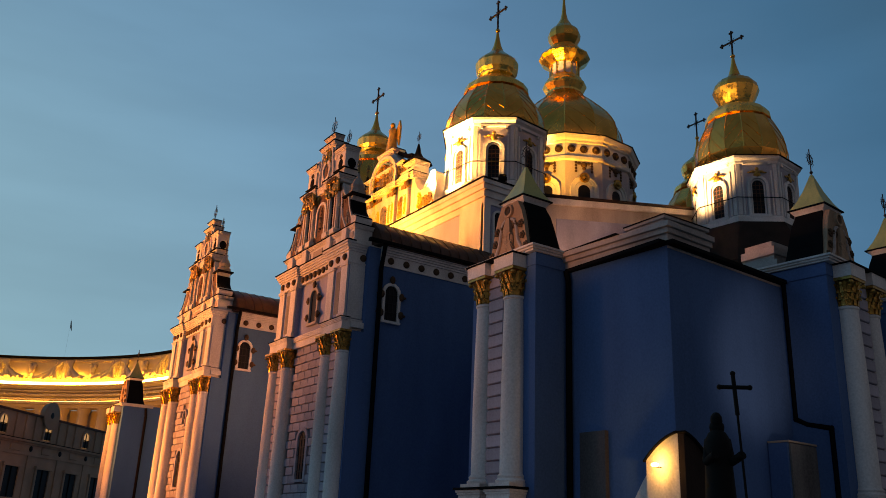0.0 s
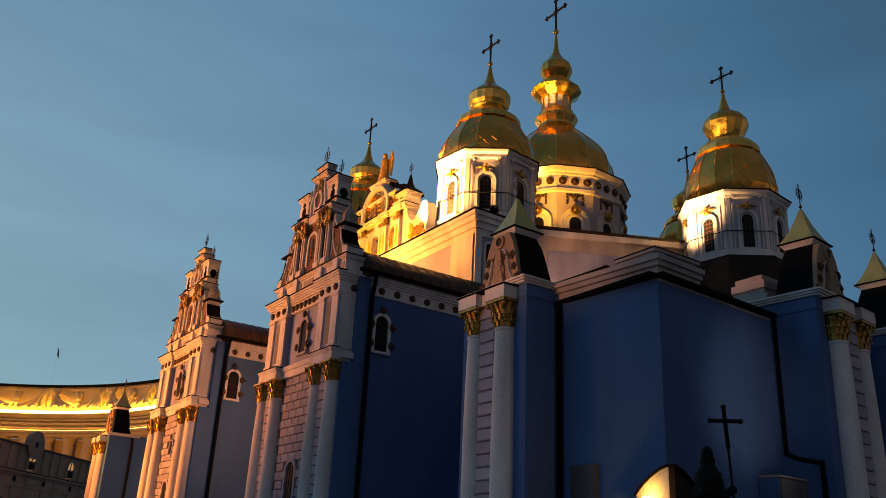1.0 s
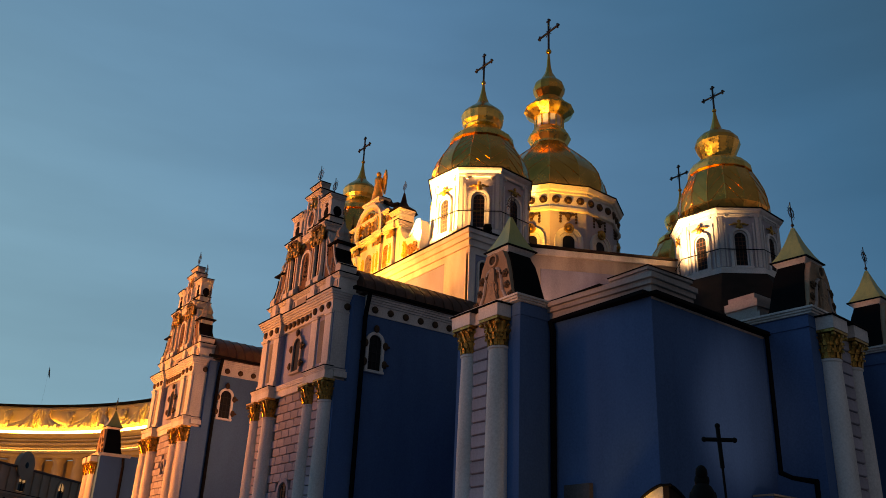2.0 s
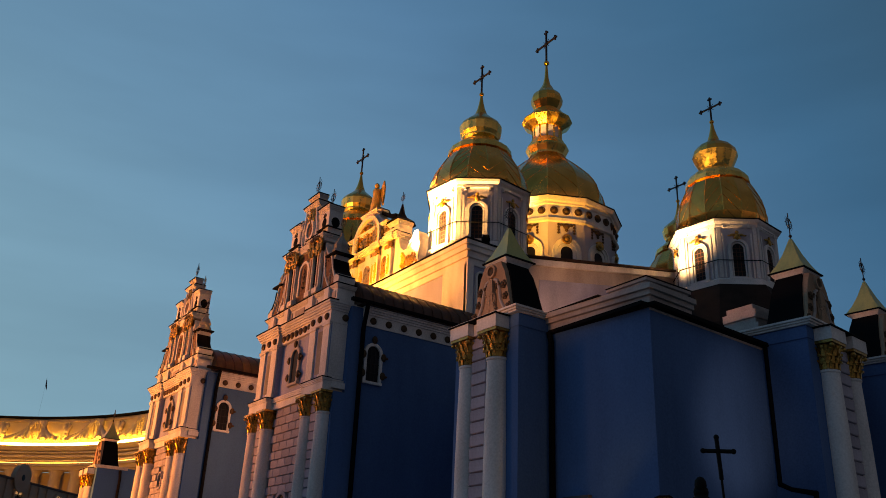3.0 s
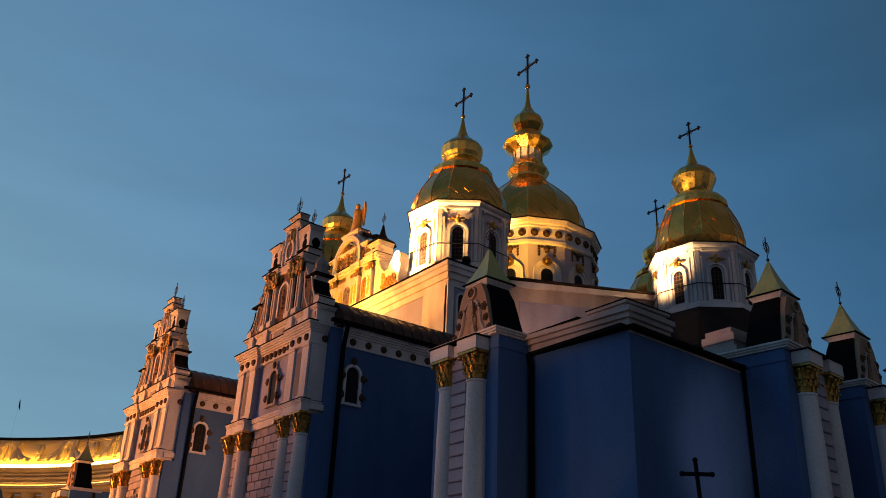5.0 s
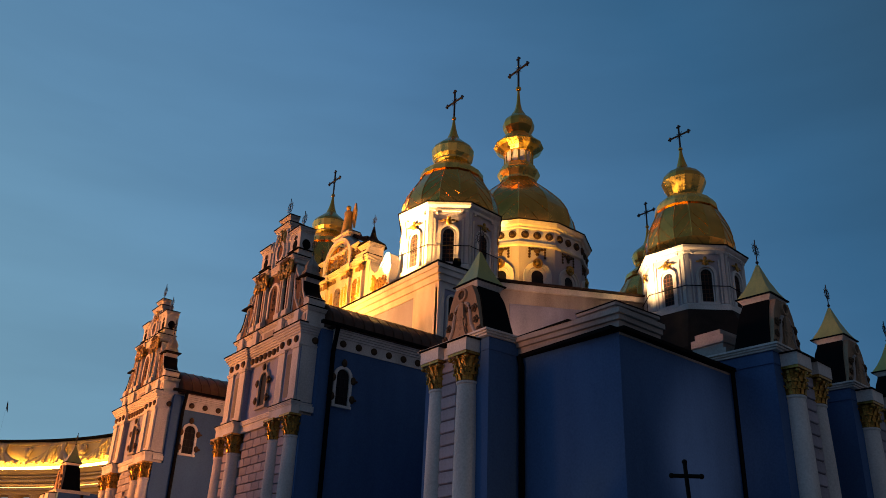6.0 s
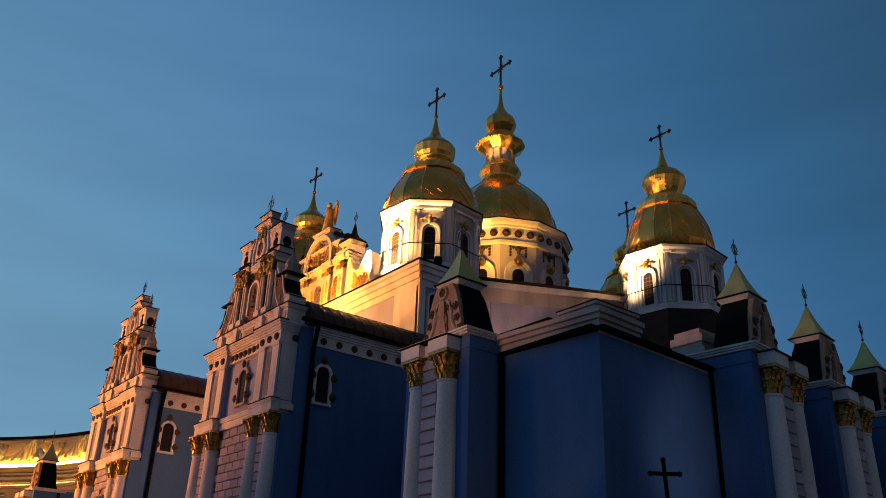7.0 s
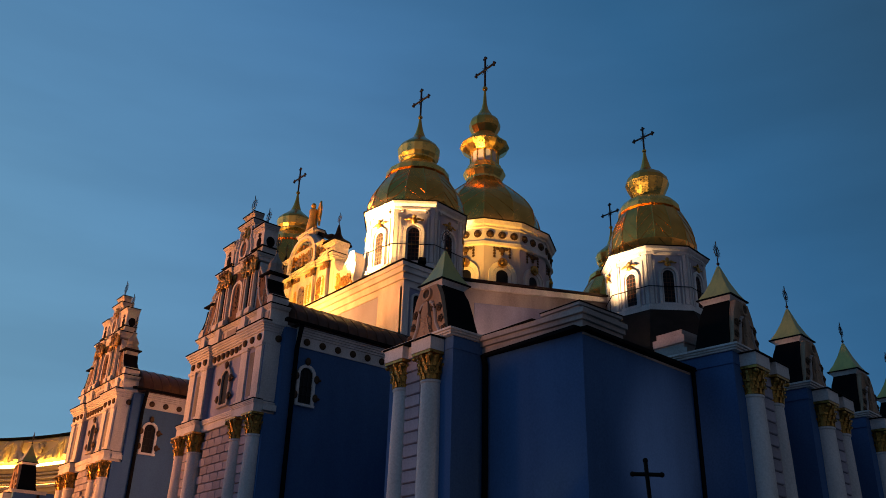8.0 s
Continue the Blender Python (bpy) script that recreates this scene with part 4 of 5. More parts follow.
    lathe(bm, [(0.36, 21.76), (0.34, 22.0), (0.26, 22.5), (0.22, 22.9), (0.25, 23.15), (0.20, 23.3), (0.08, 23.4)], 10, 0, 0, 0.35)
    ball(bm, (0, 0.33, 23.52), 0.15, 0.9, 1, 1.2)
    for s in (-1, 1):
        wing_shape = [(0.10, 22.9), (0.42, 22.2), (0.52, 22.7), (0.56, 23.3), (0.44, 23.75), (0.30, 23.5), (0.14, 23.25)]
        prism(bm, [(s * a, b) for a, b in wing_shape][::s], 0.48, 0.58)
    part("gilded_statue", bm, GILT, g, "gilded gable figure as a plain shape", sharp=60)
    return g


nave_gable()


def roof_floodlight(m):
    """A small box-shaped floodlight on a forked bracket."""
    lamp = thing("floodlight", m, label="small dark box floodlight on the nave roof", category="floodlight")
    part("base_plate", slab(-0.16, 0.16, -0.12, 0.12, 0, 0.03, 0.008), DARK, lamp)
    bm = slab(-0.20, -0.17, -0.03, 0.03, 0.03, 0.40)
    part("bracket_arm", bm, DARK, lamp)
    part("bracket_arm", slab(0.17, 0.20, -0.03, 0.03, 0.03, 0.40), DARK, lamp)
    part("housing", loft(bmesh.new(), [(0.16, 0.07, 0.06, 0.20), (0.165, 0.12, 0.02, 0.30), (0.165, 0.12, 0.02, 0.46), (0.14, 0.08, 0.05, 0.54)]), DARK, lamp, "black lamp housing")
    part("lens", slab(-0.14, 0.14, 0.142, 0.152, 0.28, 0.47), GLASS, lamp)
    return lamp


roof_floodlight(pose(21.95, 28.45, 17.035, 0, 0, -32))


# ---- dome towers ----
def cross(parent, z0, z1, w, r):
    """Gilded cross on the tip, its arms along y, slightly darkened against the sky."""
    h = z1 - z0
    bm = rod(bmesh.new(), (0, 0, z0), (0, 0, z1), r)
    zc = z0 + h * 0.62
    rod(bm, (0, -w, zc), (0, w, zc), r)
    for c in (Vector((0, 0, z1)), Vector((0, -w, zc)), Vector((0, w, zc))):
        for d in ((0, 0, 0), (0, 1.6, 0), (0, -1.6, 0), (0, 0, 1.6), (0, 0, -1.6)):
            ball(bm, c + Vector(d) * r, r * 1.15)
    ball(bm, (0, 0, zc), r * 1.9, 0.8, 1, 1)
    for a in range(4):
        t = math.pi / 4 + a * math.pi / 2
        rod(bm, (0, 0, zc), (0, math.cos(t) * w * 0.42, zc + math.sin(t) * w * 0.42), r * 0.35, 5)
    part("cross", bm, IRON, parent, "dark gilded ornamental cross", m=pose(0, 0, 0, 0, 0, -5))


OCT = math.pi / 8


def face_turns(r, n=8):
    """Poses of the faces of an n-sided drum whose corners lie at r: the face's middle, its front along -y."""
    return [Matrix.Rotation(2 * math.pi / n * k, 4, "Z") @ Matrix.Translation((0, -r * math.cos(math.pi / n), 0)) for k in range(n)]


def ridges(parent, prof, n, phase, thick=0.03):
    """Standing seams up the ridges of a dome, and slanting sheet seams between them."""
    def at(k, f):
        a = phase + 2 * math.pi / n * k
        i = min(int(f), len(prof) - 2)
        (r0, z0), (r1, z1) = prof[i], prof[i + 1]
        r, z = r0 + (r1 - r0) * (f - i), z0 + (z1 - z0) * (f - i)
        return Vector((r * math.cos(a), r * math.sin(a), z))

    for k in range(n):
        bm = bmesh.new()
        for i in range(len(prof) - 1):
            rod(bm, at(k, i), at(k, i + 1), thick, 5)
        part("dome_seam", bm, GOLD, parent)
    bm = bmesh.new()
    top = len(prof) - 1
    for k in range(n):
        for j in range(-1, 4):
            f0, f1 = top * (j * 0.22), top * (j * 0.22 + 0.34)
            if k % 2:
                f0, f1 = f1, f0
            last = None
            for i in range(5):
                f = f0 + (f1 - f0) * i / 4
                if not 0 <= f <= top * 0.92:
                    last = None
                    continue
                p, q = at(k, f), at(k + 1, f)
                here = p.lerp(q, i / 4)
                if last is not None:
                    rod(bm, last, here, 0.022, 4)
                last = here
    seams = part("sheet_seams", bm, GOLD, parent, "slanting seams of the gilded sheets")
    seams["kind"] = "stuff"


LOW = ((2.56, 0.35), (2.60, 0.7), (2.54, 1.15), (2.36, 1.66), (2.14, 2.04), (1.90, 2.42), (1.66, 2.86))
FULL = ((2.14, 0.30), (2.28, 0.62), (2.38, 1.0), (2.37, 1.50), (2.25, 2.05), (2.09, 2.48), (1.86, 3.00), (1.66, 3.38))
SLIM = ((1.74, 0.0), (1.70, 0.30), (1.62, 0.36), (1.42, 0.56), (1.30, 0.62), (1.14, 0.80), (0.84, 0.92), (0.82, 1.0), (0.98, 1.12), (0.99, 1.20), (1.10, 1.40), (1.15, 1.66), (1.17, 1.84))
TIP = ((1.17, 1.84), (1.10, 2.00), (0.92, 2.20), (0.64, 2.44), (0.36, 2.72), (0.22, 3.10), (0.13, 3.50), (0.06, 4.0))


def small_dome(m, label, top, win, shell, lantern, tip, ball_at, cross_top, R=2.58):
    """Octagonal drum up to top, windows from win to win + 1.75, then the dome, its gilded lantern and onion tip: (radius, height over top)."""
    drum = part("dome_tower", lathe(bmesh.new(), [(R, top - 4.9), (R, top)], 8, OCT), PALE, cathedral, label, sharp=20, m=m)
    bm = lathe(bmesh.new(), [(R + 0.02, top - 0.12), (R + 0.08, top - 0.05), (R + 0.10, top + 0.06), (R + 0.24, top + 0.18), (R + 0.26, top + 0.30)], 8, OCT)
    part("drum_cornice", bm, WHITE, drum, sharp=20)
    part("drum_base", lathe(bmesh.new(), [(R + 0.16, top - 4.9), (R + 0.16, win - 0.22), (R + 0.03, win - 0.12)], 8, OCT), WHITE, drum, sharp=20)
    part("cornice_flashing", lathe(bmesh.new(), [(R + 0.32, top + 0.302), (R + 0.32, top + 0.35)], 8, OCT), DARK, drum, sharp=20)
    prof = [(q, top + h) for q, h in shell]
    part("dome", lathe(bmesh.new(), prof, 16, OCT / 2), GOLD, drum, "gilded faceted dome", sharp=12)
    ridges(drum, prof, 16, OCT / 2)
    base = prof[-1][1]
    part("lantern_neck", lathe(bmesh.new(), [(q, base + h) for q, h in lantern], 16, OCT / 2), LEAF, drum, "gilded ledge and flaring lantern", sharp=12)
    part("onion", lathe(bmesh.new(), [(q, base + h) for q, h in tip], 16, OCT / 2), GOLD, drum, "small gilded onion top", sharp=16)
    part("ball", ball(bmesh.new(), (0, 0, ball_at), 0.13), GOLD, drum)
    cross(drum, ball_at, cross_top, 0.64, 0.055)
    for t in face_turns(R):
        bm = prism(bmesh.new(), arch(0.27, win, win + 1.75), -0.02, 0.1)
        bm.transform(t)
        part("window_pane", bm, GLASS, drum, "dark arched drum window")
        bm = arch_frame(bmesh.new(), 0.38, win - 0.1, win + 1.86, 0.14, -0.13, 0.03)
        arch_frame(bm, 0.28, win - 0.1, win + 1.76, 0.06, -0.06, 0.03)
        box(bm, -0.56, 0.56, -0.16, 0.03, win - 0.22, win - 0.104)
        bm.transform(t)
        part("window_frame", bm, WHITE, drum, sharp=30)
        bm = bmesh.new()
        for i in range(1, 3):
            box(bm, -0.27 + 0.18 * i - 0.014, -0.27 + 0.18 * i + 0.014, -0.045, -0.021, win, win + 1.65)
        for i in range(1, 8):
            box(bm, -0.27, 0.27, -0.046, -0.022, win + 0.21 * i - 0.014, win + 0.21 * i + 0.014)
        bm.transform(t)
        part("window_grille", bm, ROOF, drum, "rust-brown window grille")
        bm = slab(-0.74, 0.74, -0.12, 0.02, win + 2.72, win + 2.82)
        for s in (-1, 1):
            box(bm, s * 0.70 - 0.04, s * 0.70 + 0.04, -0.07, 0.02, win - 0.1, win + 2.30)
            box(bm, s * 0.90 - 0.09, s * 0.90 + 0.09, -0.05, 0.02, win - 0.1, win + 2.95)
            box(bm, s * 0.62 - 0.05, s * 0.62 + 0.05, -0.12, 0.02, win + 2.60, win + 2.715)
        bm.transform(t)
        part("panel_moulding", bm, WHITE, drum)
        bm = ball(bmesh.new(), (0, -0.13, win + 2.10), 0.15, 1, 0.6, 1.25)
        ball(bm, (0, -0.12, win + 2.34), 0.10, 1, 0.6, 1)
        for s in (-1, 1):
            ball(bm, (s * 0.20, -0.11, win + 2.20), 0.10, 1.5, 0.5, 0.7)
            ball(bm, (s * 0.38, -0.10, win + 2.16), 0.07, 1.6, 0.5, 0.7)
            ball(bm, (s * 0.13, -0.10, win + 1.98), 0.07, 1.0, 0.5, 1.3)
        bm.transform(t)
        part("rosette", bm, OLDGOLD, drum, "gilded leafy keystone")
    rr, zc = R + 0.20, win + 0.78
    bm = bmesh.new()
    rings = []
    for k in range(8):
        a = OCT + math.pi / 4 * k
        rings.append([bm.verts.new(((rr + 0.026 * u) * math.cos(a), (rr + 0.026 * u) * math.sin(a), zc + 0.026 * v)) for u, v in ((1, 0), (0, 1), (-1, 0), (0, -1))])
    for k in range(8):
        p, q = rings[k], rings[(k + 1) % 8]
        for j in range(4):
            bm.faces.new((p[j], p[(j + 1) % 4], q[(j + 1) % 4], q[j]))
    part("lightning_cable", bm, DARK, drum, "black cable slung round the drum")
    return drum


small = small_dome(pose(24.2, 32.06, 0, 0, 0, 6.5), "white octagonal drum with a gilded dome", 21.05, 18.22, LOW, SLIM, TIP, 28.0, 29.8)
again(small, pose(24.05, 45.0, 0.3, 0, 0, 6.5))
small_dome(pose(36.0, 25.8, 0, 0, 0, 6.5), "white octagonal drum over the south chapel, gilded dome", 20.18, 17.45, FULL,
           ((1.74, 0.0), (1.70, 0.32), (1.52, 0.60), (1.28, 0.78), (0.90, 0.96), (0.84, 1.04), (0.98, 1.36), (1.14, 1.70), (1.24, 1.98)),
           ((1.24, 1.98), (1.17, 2.26), (0.96, 2.54), (0.56, 2.80), (0.34, 3.02), (0.22, 3.42), (0.13, 3.8), (0.06, 4.3)), 27.85, 29.36, 2.66)
again(small, pose(42.7, 33.9, 0, 0, 0, 6.5))
part("dome_footing", lathe(bmesh.new(), [(4.6, 11.0), (4.2, 14.6), (3.3, 16.2), (2.86, 16.95)], 8, OCT), ROOF_AND_SHADE, cathedral, "dark octagonal roof skirt", sharp=20, m=pose(36.0, 25.8, 0, 0, 0, 6.5))


def main_dome(m):
    """Twelve-sided drum, a broad dome, a ribbed lantern under a flaring roof, an onion and a cross."""
    R, N, HALF = 4.50, 12, math.pi / 12
    drum = part("dome_tower", lathe(bmesh.new(), [(R, 17.0), (R, 25.0)], N, HALF), PALE, cathedral, "white twelve-sided main drum with a tall gilded dome", sharp=12, m=m)
    bm = lathe(bmesh.new(), [(R + 0.04, 23.86), (R + 0.16, 23.92), (R + 0.16, 24.12), (R + 0.05, 24.22), (R + 0.05, 25.02), (R + 0.14, 25.08), (R + 0.14, 25.2), (R + 0.26, 25.28), (R + 0.34, 25.46), (R + 0.36, 25.54)], N, HALF)
    part("drum_cornice", bm, WHITE, drum, sharp=12)
    part("cornice_flashing", lathe(bmesh.new(), [(R + 0.42, 25.542), (R + 0.42, 25.60)], N, HALF), DARK, drum, sharp=12)
    prof = [(3.62, 25.60), (3.74, 26.1), (3.84, 26.7), (3.82, 27.2), (3.70, 27.70), (3.46, 28.16), (3.16, 28.60), (2.62, 29.20), (2.00, 29.82), (1.46, 30.32), (1.22, 30.70)]
    part("dome", lathe(bmesh.new(), prof, N, HALF), GOLD, drum, "large gilded faceted dome", sharp=12)
    ridges(drum, prof, N, HALF, 0.04)
    part("lantern_neck", lathe(bmesh.new(), [(1.24, 30.70), (1.26, 30.85), (1.36, 31.02), (1.50, 31.30), (1.50, 31.42), (1.36, 31.60), (1.28, 31.80), (1.12, 31.92), (1.06, 32.06)], N, HALF), LEAF, drum, sharp=12)
    part("lantern", lathe(bmesh.new(), [(0.96, 32.06), (0.96, 33.1)], N, HALF), WHITE, drum, "white lantern shaft", sharp=12)
    for k in range(N):
        a = HALF + 2 * HALF * k
        part("lantern_rib", lathe(bmesh.new(), [(0.09, 32.08), (0.07, 32.2), (0.07, 32.9), (0.10, 33.08)], 6, 0, 0.98 * math.cos(a), 0.98 * math.sin(a)), LEAF, drum)
    part("lantern_roof", lathe(bmesh.new(), [(1.12, 33.0), (1.22, 33.08), (1.60, 33.34), (1.78, 33.56), (1.76, 33.66), (1.48, 33.92), (1.22, 34.16), (1.06, 34.40), (0.84, 34.60)], N, HALF), LEAF, drum, "flared gilded lantern roof", sharp=12)
    part("onion", lathe(bmesh.new(), [(0.80, 34.58), (0.94, 34.80), (1.10, 35.12), (1.15, 35.46), (1.06, 35.76), (0.88, 36.00), (0.60, 36.26), (0.42, 36.58), (0.28, 36.84), (0.16, 37.4), (0.08, 38.5)], N, HALF), GOLD, drum, "gilded onion top", sharp=16)
    part("ball", ball(bmesh.new(), (0, 0, 38.72), 0.21), GOLD, drum)
    cross(drum, 38.8, 41.44, 1.0, 0.08)
    for t in face_turns(R, N):
        bm = prism(bmesh.new(), arch(0.37, 20.2, 22.28), -0.02, 0.1)
        bm.transform(t)
        part("window_pane", bm, GLASS, drum, "dark arched drum window")
        bm = arch_frame(bmesh.new(), 0.60, 19.8, 22.54, 0.27, -0.10, 0.03)
        arch_frame(bm, 0.38, 19.8, 22.30, 0.20, -0.05, 0.03)
        arch_frame(bm, 0.82, 19.8, 22.76, 0.07, -0.17, 0.03)
        bm.transform(t)
        part("window_frame", bm, WHITE, drum, "broad white arched frame", sharp=30)
        bm = lathe(bmesh.new(), [(0.16, -0.04), (0.16, 0.05), (0.30, 0.09), (0.33, -0.04)], 12)
        bm.transform(t @ pose(0, -0.16, 22.72, 90, 0, 0))
        ball(bm, t @ Vector((0, -0.16, 22.72)), 0.17)
        part("rosette", bm, OLDGOLD, drum, "round gilded keystone")
        bm = ball(bmesh.new(), (0, -0.05, 23.62), 0.22, 1, 0.6, 0.9)
        ball(bm, (0, -0.05, 23.36), 0.12, 1, 0.5, 1)
        for s in (-1, 1):
            ball(bm, (s * 0.3, -0.04, 23.70), 0.1, 1.4, 0.5, 1)
            for i in range(4):
                ball(bm, (s * 0.50, -0.03, 23.74 - 0.19 * i), 0.085, 1, 0.5, 1.1)
        bm.transform(t)
        part("garland", bm, ORNAMENT, drum, "dark moulded garland")
        for i in range(3):
            x = -0.78 + 0.78 * i
            bm = lathe(bmesh.new(), [(0.17, -0.03), (0.17, 0.05), (0.24, 0.07), (0.26, -0.03)], 12)
            bm.transform(t @ pose(x, -0.07, 24.64, 90, 0, 0))
            ball(bm, t @ Vector((x, -0.08, 24.64)), 0.16)
            part("medallion", bm, ORNAMENT, drum, "dark round medallion")
    return drum


main_dome(pose(35.2, 38.85, 0, 0, 0, 3.0))


# ---- bronze statue on its pedestal ----
sx, sy = 12.96, 10.25
bm = slab(-0.75, 0.75, -0.75, 0.75, 0, 0.3, 0.03)
box(bm, -0.55, 0.55, -0.55, 0.55, 0.3, 1.9, 0.02)
box(bm, -0.65, 0.65, -0.65, 0.65, 1.9, 2.05, 0.02)
ped = part("statue_pedestal", bm, STONE, None)
ped.matrix_basis = pose(sx, sy, 0, 0, 0, -52)
tagged(ped, "grey stone pedestal under the bronze statue", "pedestal")
bm = bmesh.new()
lathe(bm, [(0.46, 0), (0.44, 0.5), (0.40, 0.95), (0.42, 1.25), (0.40, 1.42), (0.26, 1.58), (0.13, 1.64), (0.125, 1.70)], 16)
for v in bm.verts:
    v.co.x, v.co.y = v.co.x * 0.60, v.co.y * 0.62
ball(bm, (0, 0, 1.80), 0.125, 0.9, 1.0, 1.3)
ball(bm, (0, 0.02, 1.68), 0.14, 1, 0.9, 1.0)
for s in (-1, 1):
    rod(bm, (s * 0.15, 0, 1.45), (s * 0.21, -0.1, 1.05), 0.085, 10)
    rod(bm, (s * 0.21, -0.1, 1.05), ((0.41 if s > 0 else -0.05), -0.36, 1.16), 0.075, 10)
rod(bm, (0.44, -0.36, 0.0), (0.36, -0.36, 2.10), 0.022)
rod(bm, (0.37, -0.36, 1.85), (0.335, -0.36, 2.60), 0.038)
rod(bm, (0.09, -0.36, 2.36), (0.61, -0.36, 2.34), 0.038)
for c in ((0.335, -0.36, 2.60), (0.09, -0.36, 2.36), (0.61, -0.36, 2.34)):
    ball(bm, c, 0.05)
statue = part("statue", bm, BRONZE, None, sharp=60)
statue.matrix_basis = pose(sx, sy, 2.05, 0, 0, -52)
tagged(statue, "dark bronze robed statue holding a tall cross", "statue")


# ---- grey monastery building ----
def grey_house():
    L = 32.0
    h = thing("monastery_building", pose(21.8, 85.1, 0, 0, 0, 49 - 180), label="dark grey two-storey building with arched dormers", category="building")
    part("wall", slab(0, L, -10, 0.0, 0, 7.1), STONE, h)
    bm = slab(-0.1, L, -10, 0.12, 7.1, 7.24)
    box(bm, -0.2, L, -10, 0.30, 7.245, 7.40)
    box(bm, -0.05, L, -10, 0.07, 6.3, 6.45)
    part("cornice", bm, STONE, h)
    part("attic_wall", slab(0.2, L - 0.2, -9, -0.35, 7.40, 9.35), STONE, h)
    part("roof", slab(0, L, -9.4, -0.2, 9.355, 9.50), ROOF, h)
    part("cornice_flashing", slab(-0.25, L, -0.3, 0.34, 7.405, 7.45), DARK, h)
    for k in range(5):
        x = 2.05 + 5.9 * k
        bm = prism(bmesh.new(), arch(0.48, 7.7, 9.0), -0.42, -0.29)
        bm.transform(Matrix.Translation((x, 0, 0)))
        w = part("attic_window", bm, LITPANE if k in (1, 2, 3) else GLASS, h, "arched attic window")
        bm = arch_frame(bmesh.new(), 0.48, 7.7, 9.0, 0.18, -0.36, -0.20)
        bm.transform(Matrix.Translation((x, 0, 0)))
        part("window_frame", bm, STONE, w)
        bm = slab(x - 0.05, x + 0.05, -0.285, -0.25, 7.7, 8.95)
        box(bm, x - 0.48, x + 0.48, -0.287, -0.252, 8.30, 8.37)
        part("mullion", bm, DARK, w)
        part("lower_sash", slab(x - 0.47, x + 0.47, -0.288, -0.27, 7.71, 8.29), GLASS, w, "dark lower sash")
        if k % 2 == 0:
            bm = lathe(bmesh.new(), [(0.98, -0.2), (0.98, 0.2)], 20)
            bm.transform(pose(x, -0.4, 9.62, 90, 0, 0))
            d = part("dormer", bm, STONE, h, "round dormer head")
            bm = lathe(bmesh.new(), [(0.98, -0.06), (1.10, -0.05), (1.10, 0.05), (0.98, 0.06)], 20)
            bm.transform(pose(x, -0.18, 9.62, 90, 0, 0))
            part("dormer_rim", bm, STONE, d)
            part("round_window", ball(bmesh.new(), (x, -0.18, 9.66), 0.40, 1, 0.2, 1), GLASS, d)
        for e in (-1.7, 1.7, 2.95):
            part("pilaster", slab(x + e - 0.17, x + e + 0.17, -0.35, -0.22, 7.46, 9.3), STONE, h)
    for k in range(7):
        x = 1.8 + 4.1 * k
        for z in (0.2, 3.2):
            w = part("window", slab(x - 0.85, x + 0.85, -0.1, 0.03, z, z + 2.2), GLASS, h, "dark sash window")
            bm = slab(x - 1.08, x - 0.855, -0.05, 0.12, z, z + 2.2)
            box(bm, x + 0.855, x + 1.08, -0.05, 0.12, z, z + 2.2)
            box(bm, x - 1.2, x + 1.2, -0.05, 0.22, z + 2.2, z + 2.42)
            box(bm, x - 1.1, x + 1.1, -0.05, 0.16, z - 0.18, z - 0.004)
            part("window_frame", bm, STONE, w)
            part("mullion", slab(x - 0.05, x + 0.05, 0.032, 0.07, z, z + 2.19), DARK, w)
        part("frieze_block", slab(x - 0.6, x + 0.6, -0.02, 0.06, 6.55, 7.05, 0.02), STONE, h)
        part("frieze_boss", ball(bmesh.new(), (x + 2.05, 0.02, 6.82), 0.22, 1, 0.4, 1), GLASS, h)
        part("wall_pier", slab(x + 2.05 - 0.3, x + 2.05 + 0.3, -0.02, 0.09, 0, 6.28), STONE, h)


grey_house()


# ---- curved ministry building, lit at its cornice ----
def sweep(profile, a0, a1, n):
    """A profile of (outward depth, height) carried round the concave front; depth 0 is the front, larger is farther behind."""
    bm = bmesh.new()
    rings = []
    for i in range(n + 1):
        a = radians(a0 + (a1 - a0) * i / n)
        rings.append([bm.verts.new(((56 + d) * math.cos(a), (56 + d) * math.sin(a), z)) for d, z in profile])
    for p, q in zip(rings, rings[1:]):
        for j in range(len(profile)):
            k = (j + 1) % len(profile)
            bm.faces.new((p[j], p[k], q[k], q[j]))
    bm.faces.new(rings[0])
    bm.faces.new(rings[-1][::-1])
    return bm


ministry = thing("ministry_building", pose(-6.0, 150.0, 0), label="curved limestone ministry building with a floodlit golden cornice", category="building")
A0, A1, AN = -12, 130, 96
part("attic", sweep([(0.0, 28.9), (0.0, 33.9), (12, 33.9), (12, 28.9)], A0, A1, AN), LIMESTONE, ministry, "floodlit attic with garlands", sharp=20)
part("roof_edge", sweep([(-0.7, 33.9), (-0.8, 34.3), (12, 34.3), (12, 33.9)], A0, A1, AN), DARK, ministry, sharp=20)
part("main_cornice", sweep([(-1.3, 27.3), (-2.0, 27.9), (-2.1, 28.2), (0.5, 28.2), (0.5, 27.3)], A0, A1, AN), LIMESTONE, ministry, sharp=20)
part("light_strip", sweep([(-1.9, 28.202), (-1.9, 28.75), (-1.75, 28.75), (-1.75, 28.202)], A0, A1, AN), STRIP, ministry, "glowing golden light strip")
part("light_strip", sweep([(-2.02, 24.802), (-2.02, 24.88), (-1.9, 24.88), (-1.9, 24.802)], A0, A1, AN), FAINT, ministry, "lower glowing light strip")
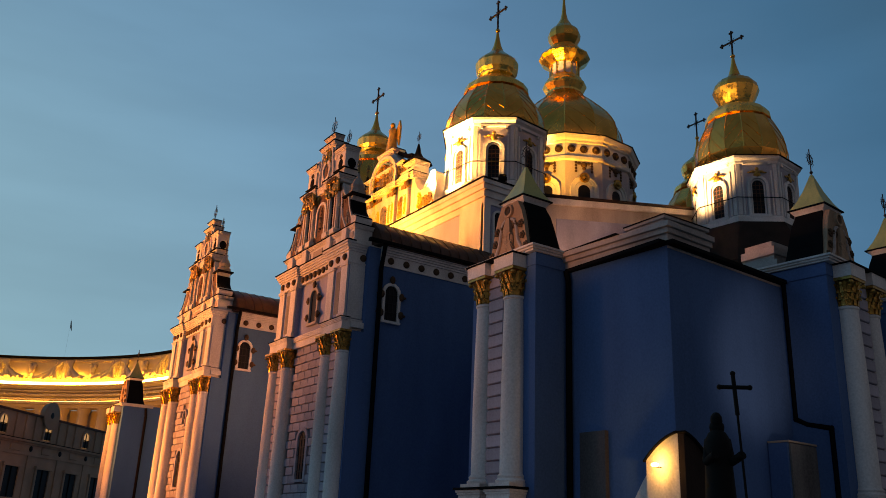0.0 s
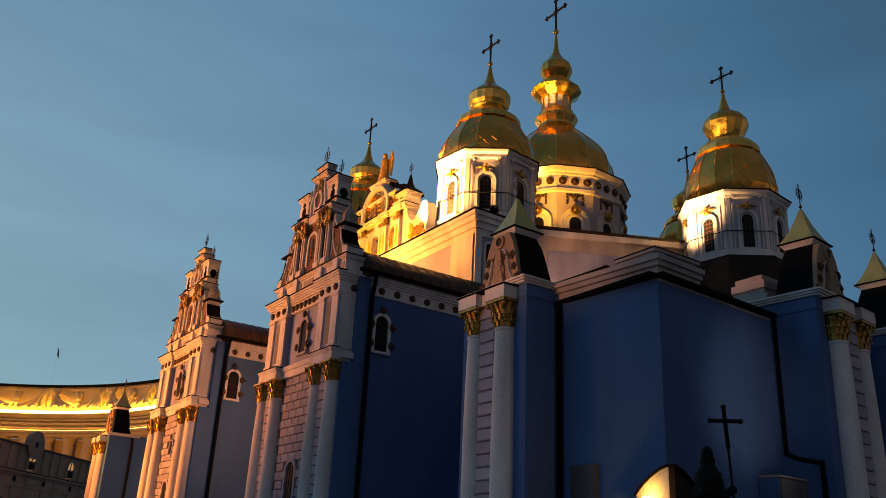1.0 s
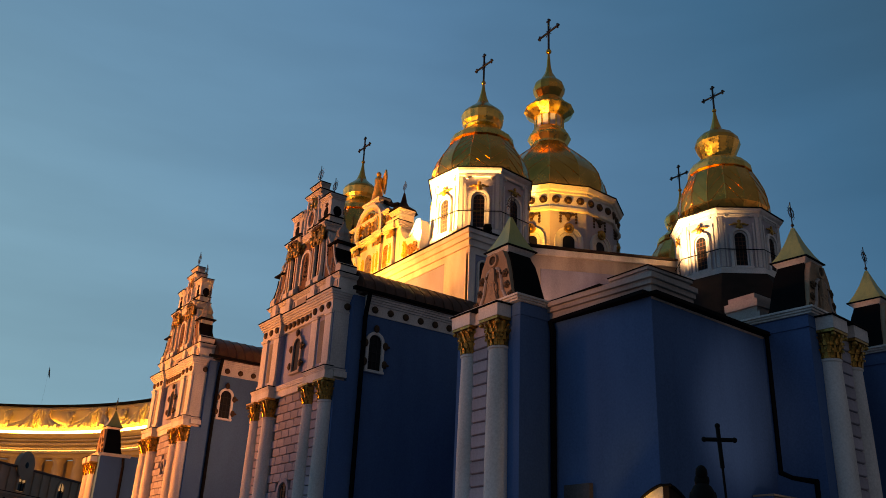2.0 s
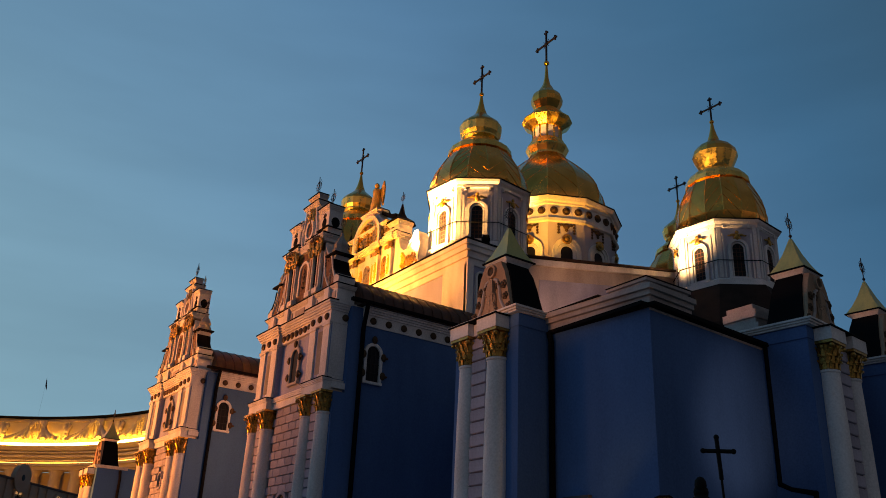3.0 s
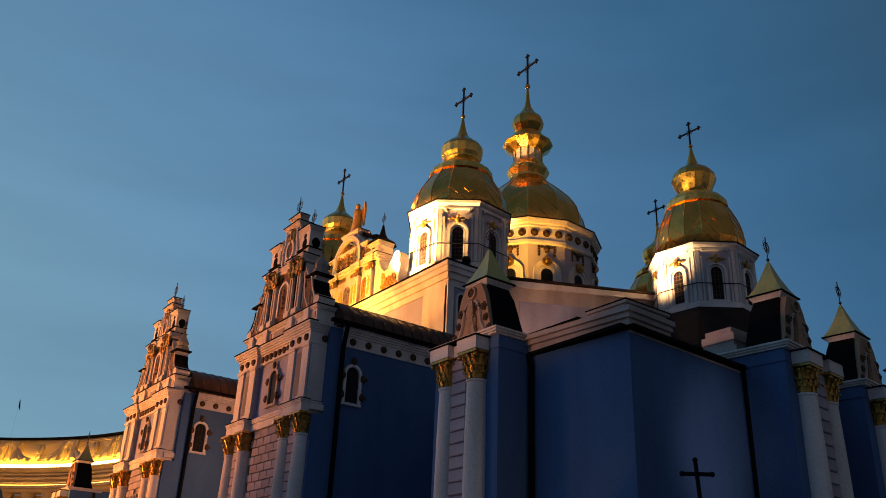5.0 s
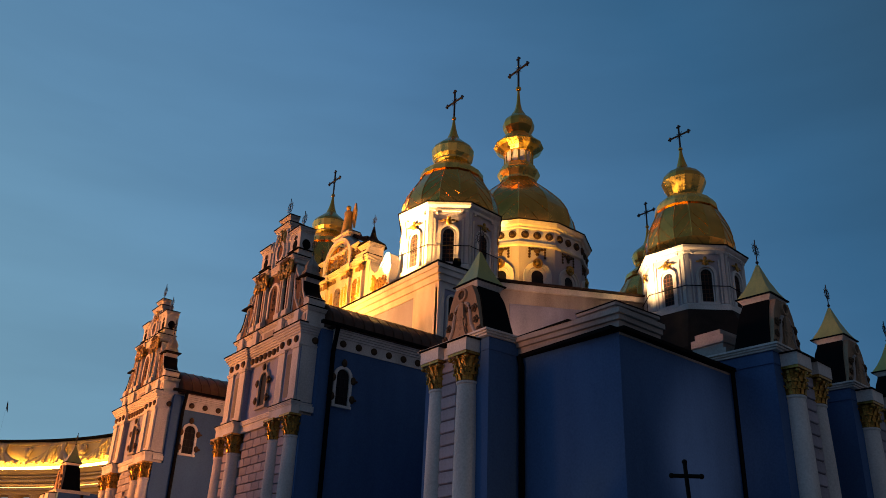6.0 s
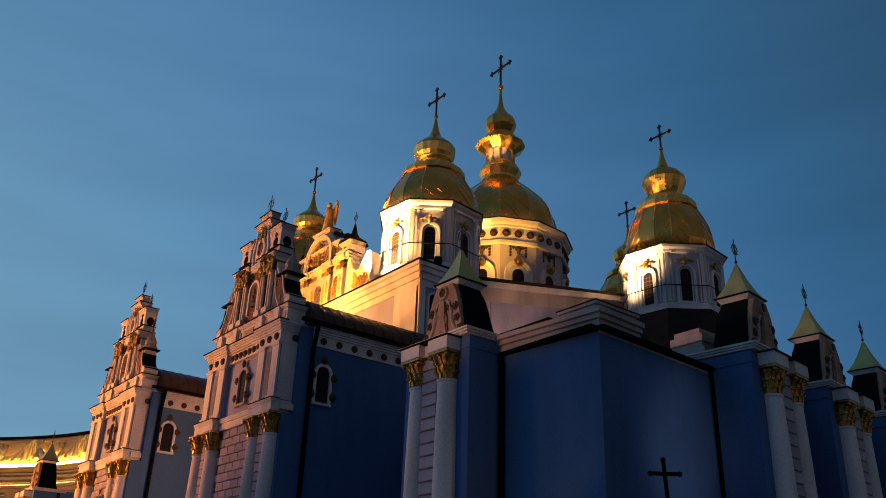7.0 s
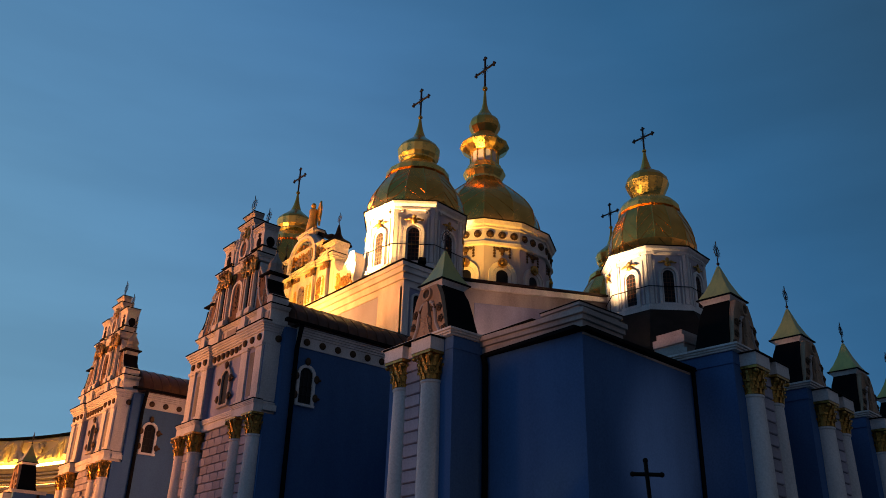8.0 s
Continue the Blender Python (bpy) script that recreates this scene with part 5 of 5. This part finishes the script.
part("frieze", sweep([(-0.6, 24.9), (-0.9, 27.3), (2, 27.3), (2, 24.9)], A0, A1, AN), LIMESTONE, ministry, sharp=20)
part("architrave", sweep([(-1.2, 23.6), (-1.4, 24.2), (-1.2, 24.9), (2, 24.9), (2, 23.6)], A0, A1, AN), LIMESTONE, ministry, sharp=20)
part("wall", sweep([(2.5, 0), (2.5, 23.6), (12, 23.6), (12, 0)], A0, A1, AN), LIMESTONE, ministry, sharp=20)
for d, z0, z1 in ((-1.6, 26.8, 27.1), (-1.5, 26.0, 26.4), (-1.5, 25.2, 25.5), (-2.0, 24.3, 24.8), (-0.35, 33.3, 33.6), (-0.3, 29.4, 29.7)):
    part("moulding", sweep([(d, z0), (d, z1), (1, z1), (1, z0)], A0, A1, AN), LIMESTONE, ministry, sharp=20)
bm = lathe(bmesh.new(), [(1.15, 0), (1.15, 21.5), (1.0, 22.4), (1.5, 23.6)], 14)
c0 = part("column", bm, LIMESTONE, ministry, m=pose(56.3 * math.cos(radians(A0 + 2)), 56.3 * math.sin(radians(A0 + 2)), 0))
for k in range(1, 28):
    a = radians(A0 + 2 + 5 * k)
    again(c0, pose(56.3 * math.cos(a), 56.3 * math.sin(a), 0))
# garlands: cloth fanning down from knots
bm = bmesh.new()
for side in (-1, 1):
    for j in range(5):
        end = Vector((side * (0.9 + 1.15 * j), -1.2 - 0.35 * (j % 2), 29.5 + 0.2 * (j % 2)))
        start = Vector((side * (6.7 - 0.42 * j), -0.5, 33.5))
        last = start
        for i in range(1, 8):
            u = i / 7
            here = start.lerp(end, u) + Vector((0, 0, -0.75 * math.sin(math.pi * u) * (1 - j / 5)))
            rod(bm, last, here, 0.2 + 0.3 * u, 6)
            last = here
    rod(bm, (side * 6.75, -0.4, 33.7), (side * 6.9, -0.3, 29.6), 0.24, 6)
    rod(bm, (side * 6.4, -0.4, 33.5), (side * 5.9, -0.3, 29.8), 0.20, 6)
for x, z, q in ((0, 31.6, 0.75), (-0.5, 32.3, 0.5), (0.5, 32.3, 0.5), (0, 30.6, 0.6), (-0.35, 30.0, 0.4), (0.4, 30.0, 0.4), (-6.8, 33.2, 0.5), (6.8, 33.2, 0.5)):
    ball(bm, (x, -0.3, z), q, 0.9, 0.7, 1.2)
g0 = None
for k in range(10):
    a = radians(A0 + 7.5 + 14.4 * k)
    m = pose(55.6 * math.cos(a), 55.6 * math.sin(a), 0, 0, 0, math.degrees(a) - 90)
    if g0 is None:
        g0 = part("garland", bm, LIMESTONE, ministry, "carved stone garland", m=m, sharp=60)
    else:
        again(g0, m)

# flagpole with a limp flag on the ministry's roof
pole = part("flagpole", rod(bmesh.new(), (0, 0, 0), (0, 0, 9.6), 0.008, 8), IRON, None)
pole.matrix_basis = pose(33.3, 196.5, 34.3)
tagged(pole, "thin flagpole with a limp dark flag", "flagpole")
bm = bmesh.new()
rows = []
for i in range(9):
    z = 9.4 - 1.7 * i / 8
    rows.append([bm.verts.new((0.03 + 0.06 * j + 0.16 * i / 8 * j / 3, 0.12 * math.sin(j * 2.1 + i * 0.5), z - 0.22 * j)) for j in range(5)])
for a, b in zip(rows, rows[1:]):
    for j in range(4):
        bm.faces.new((a[j], a[j + 1], b[j + 1], b[j]))
bmesh.ops.solidify(bm, geom=bm.faces[:], thickness=0.05)
part("flag", bm, FLAGCLOTH, pole, "limp dark flag")
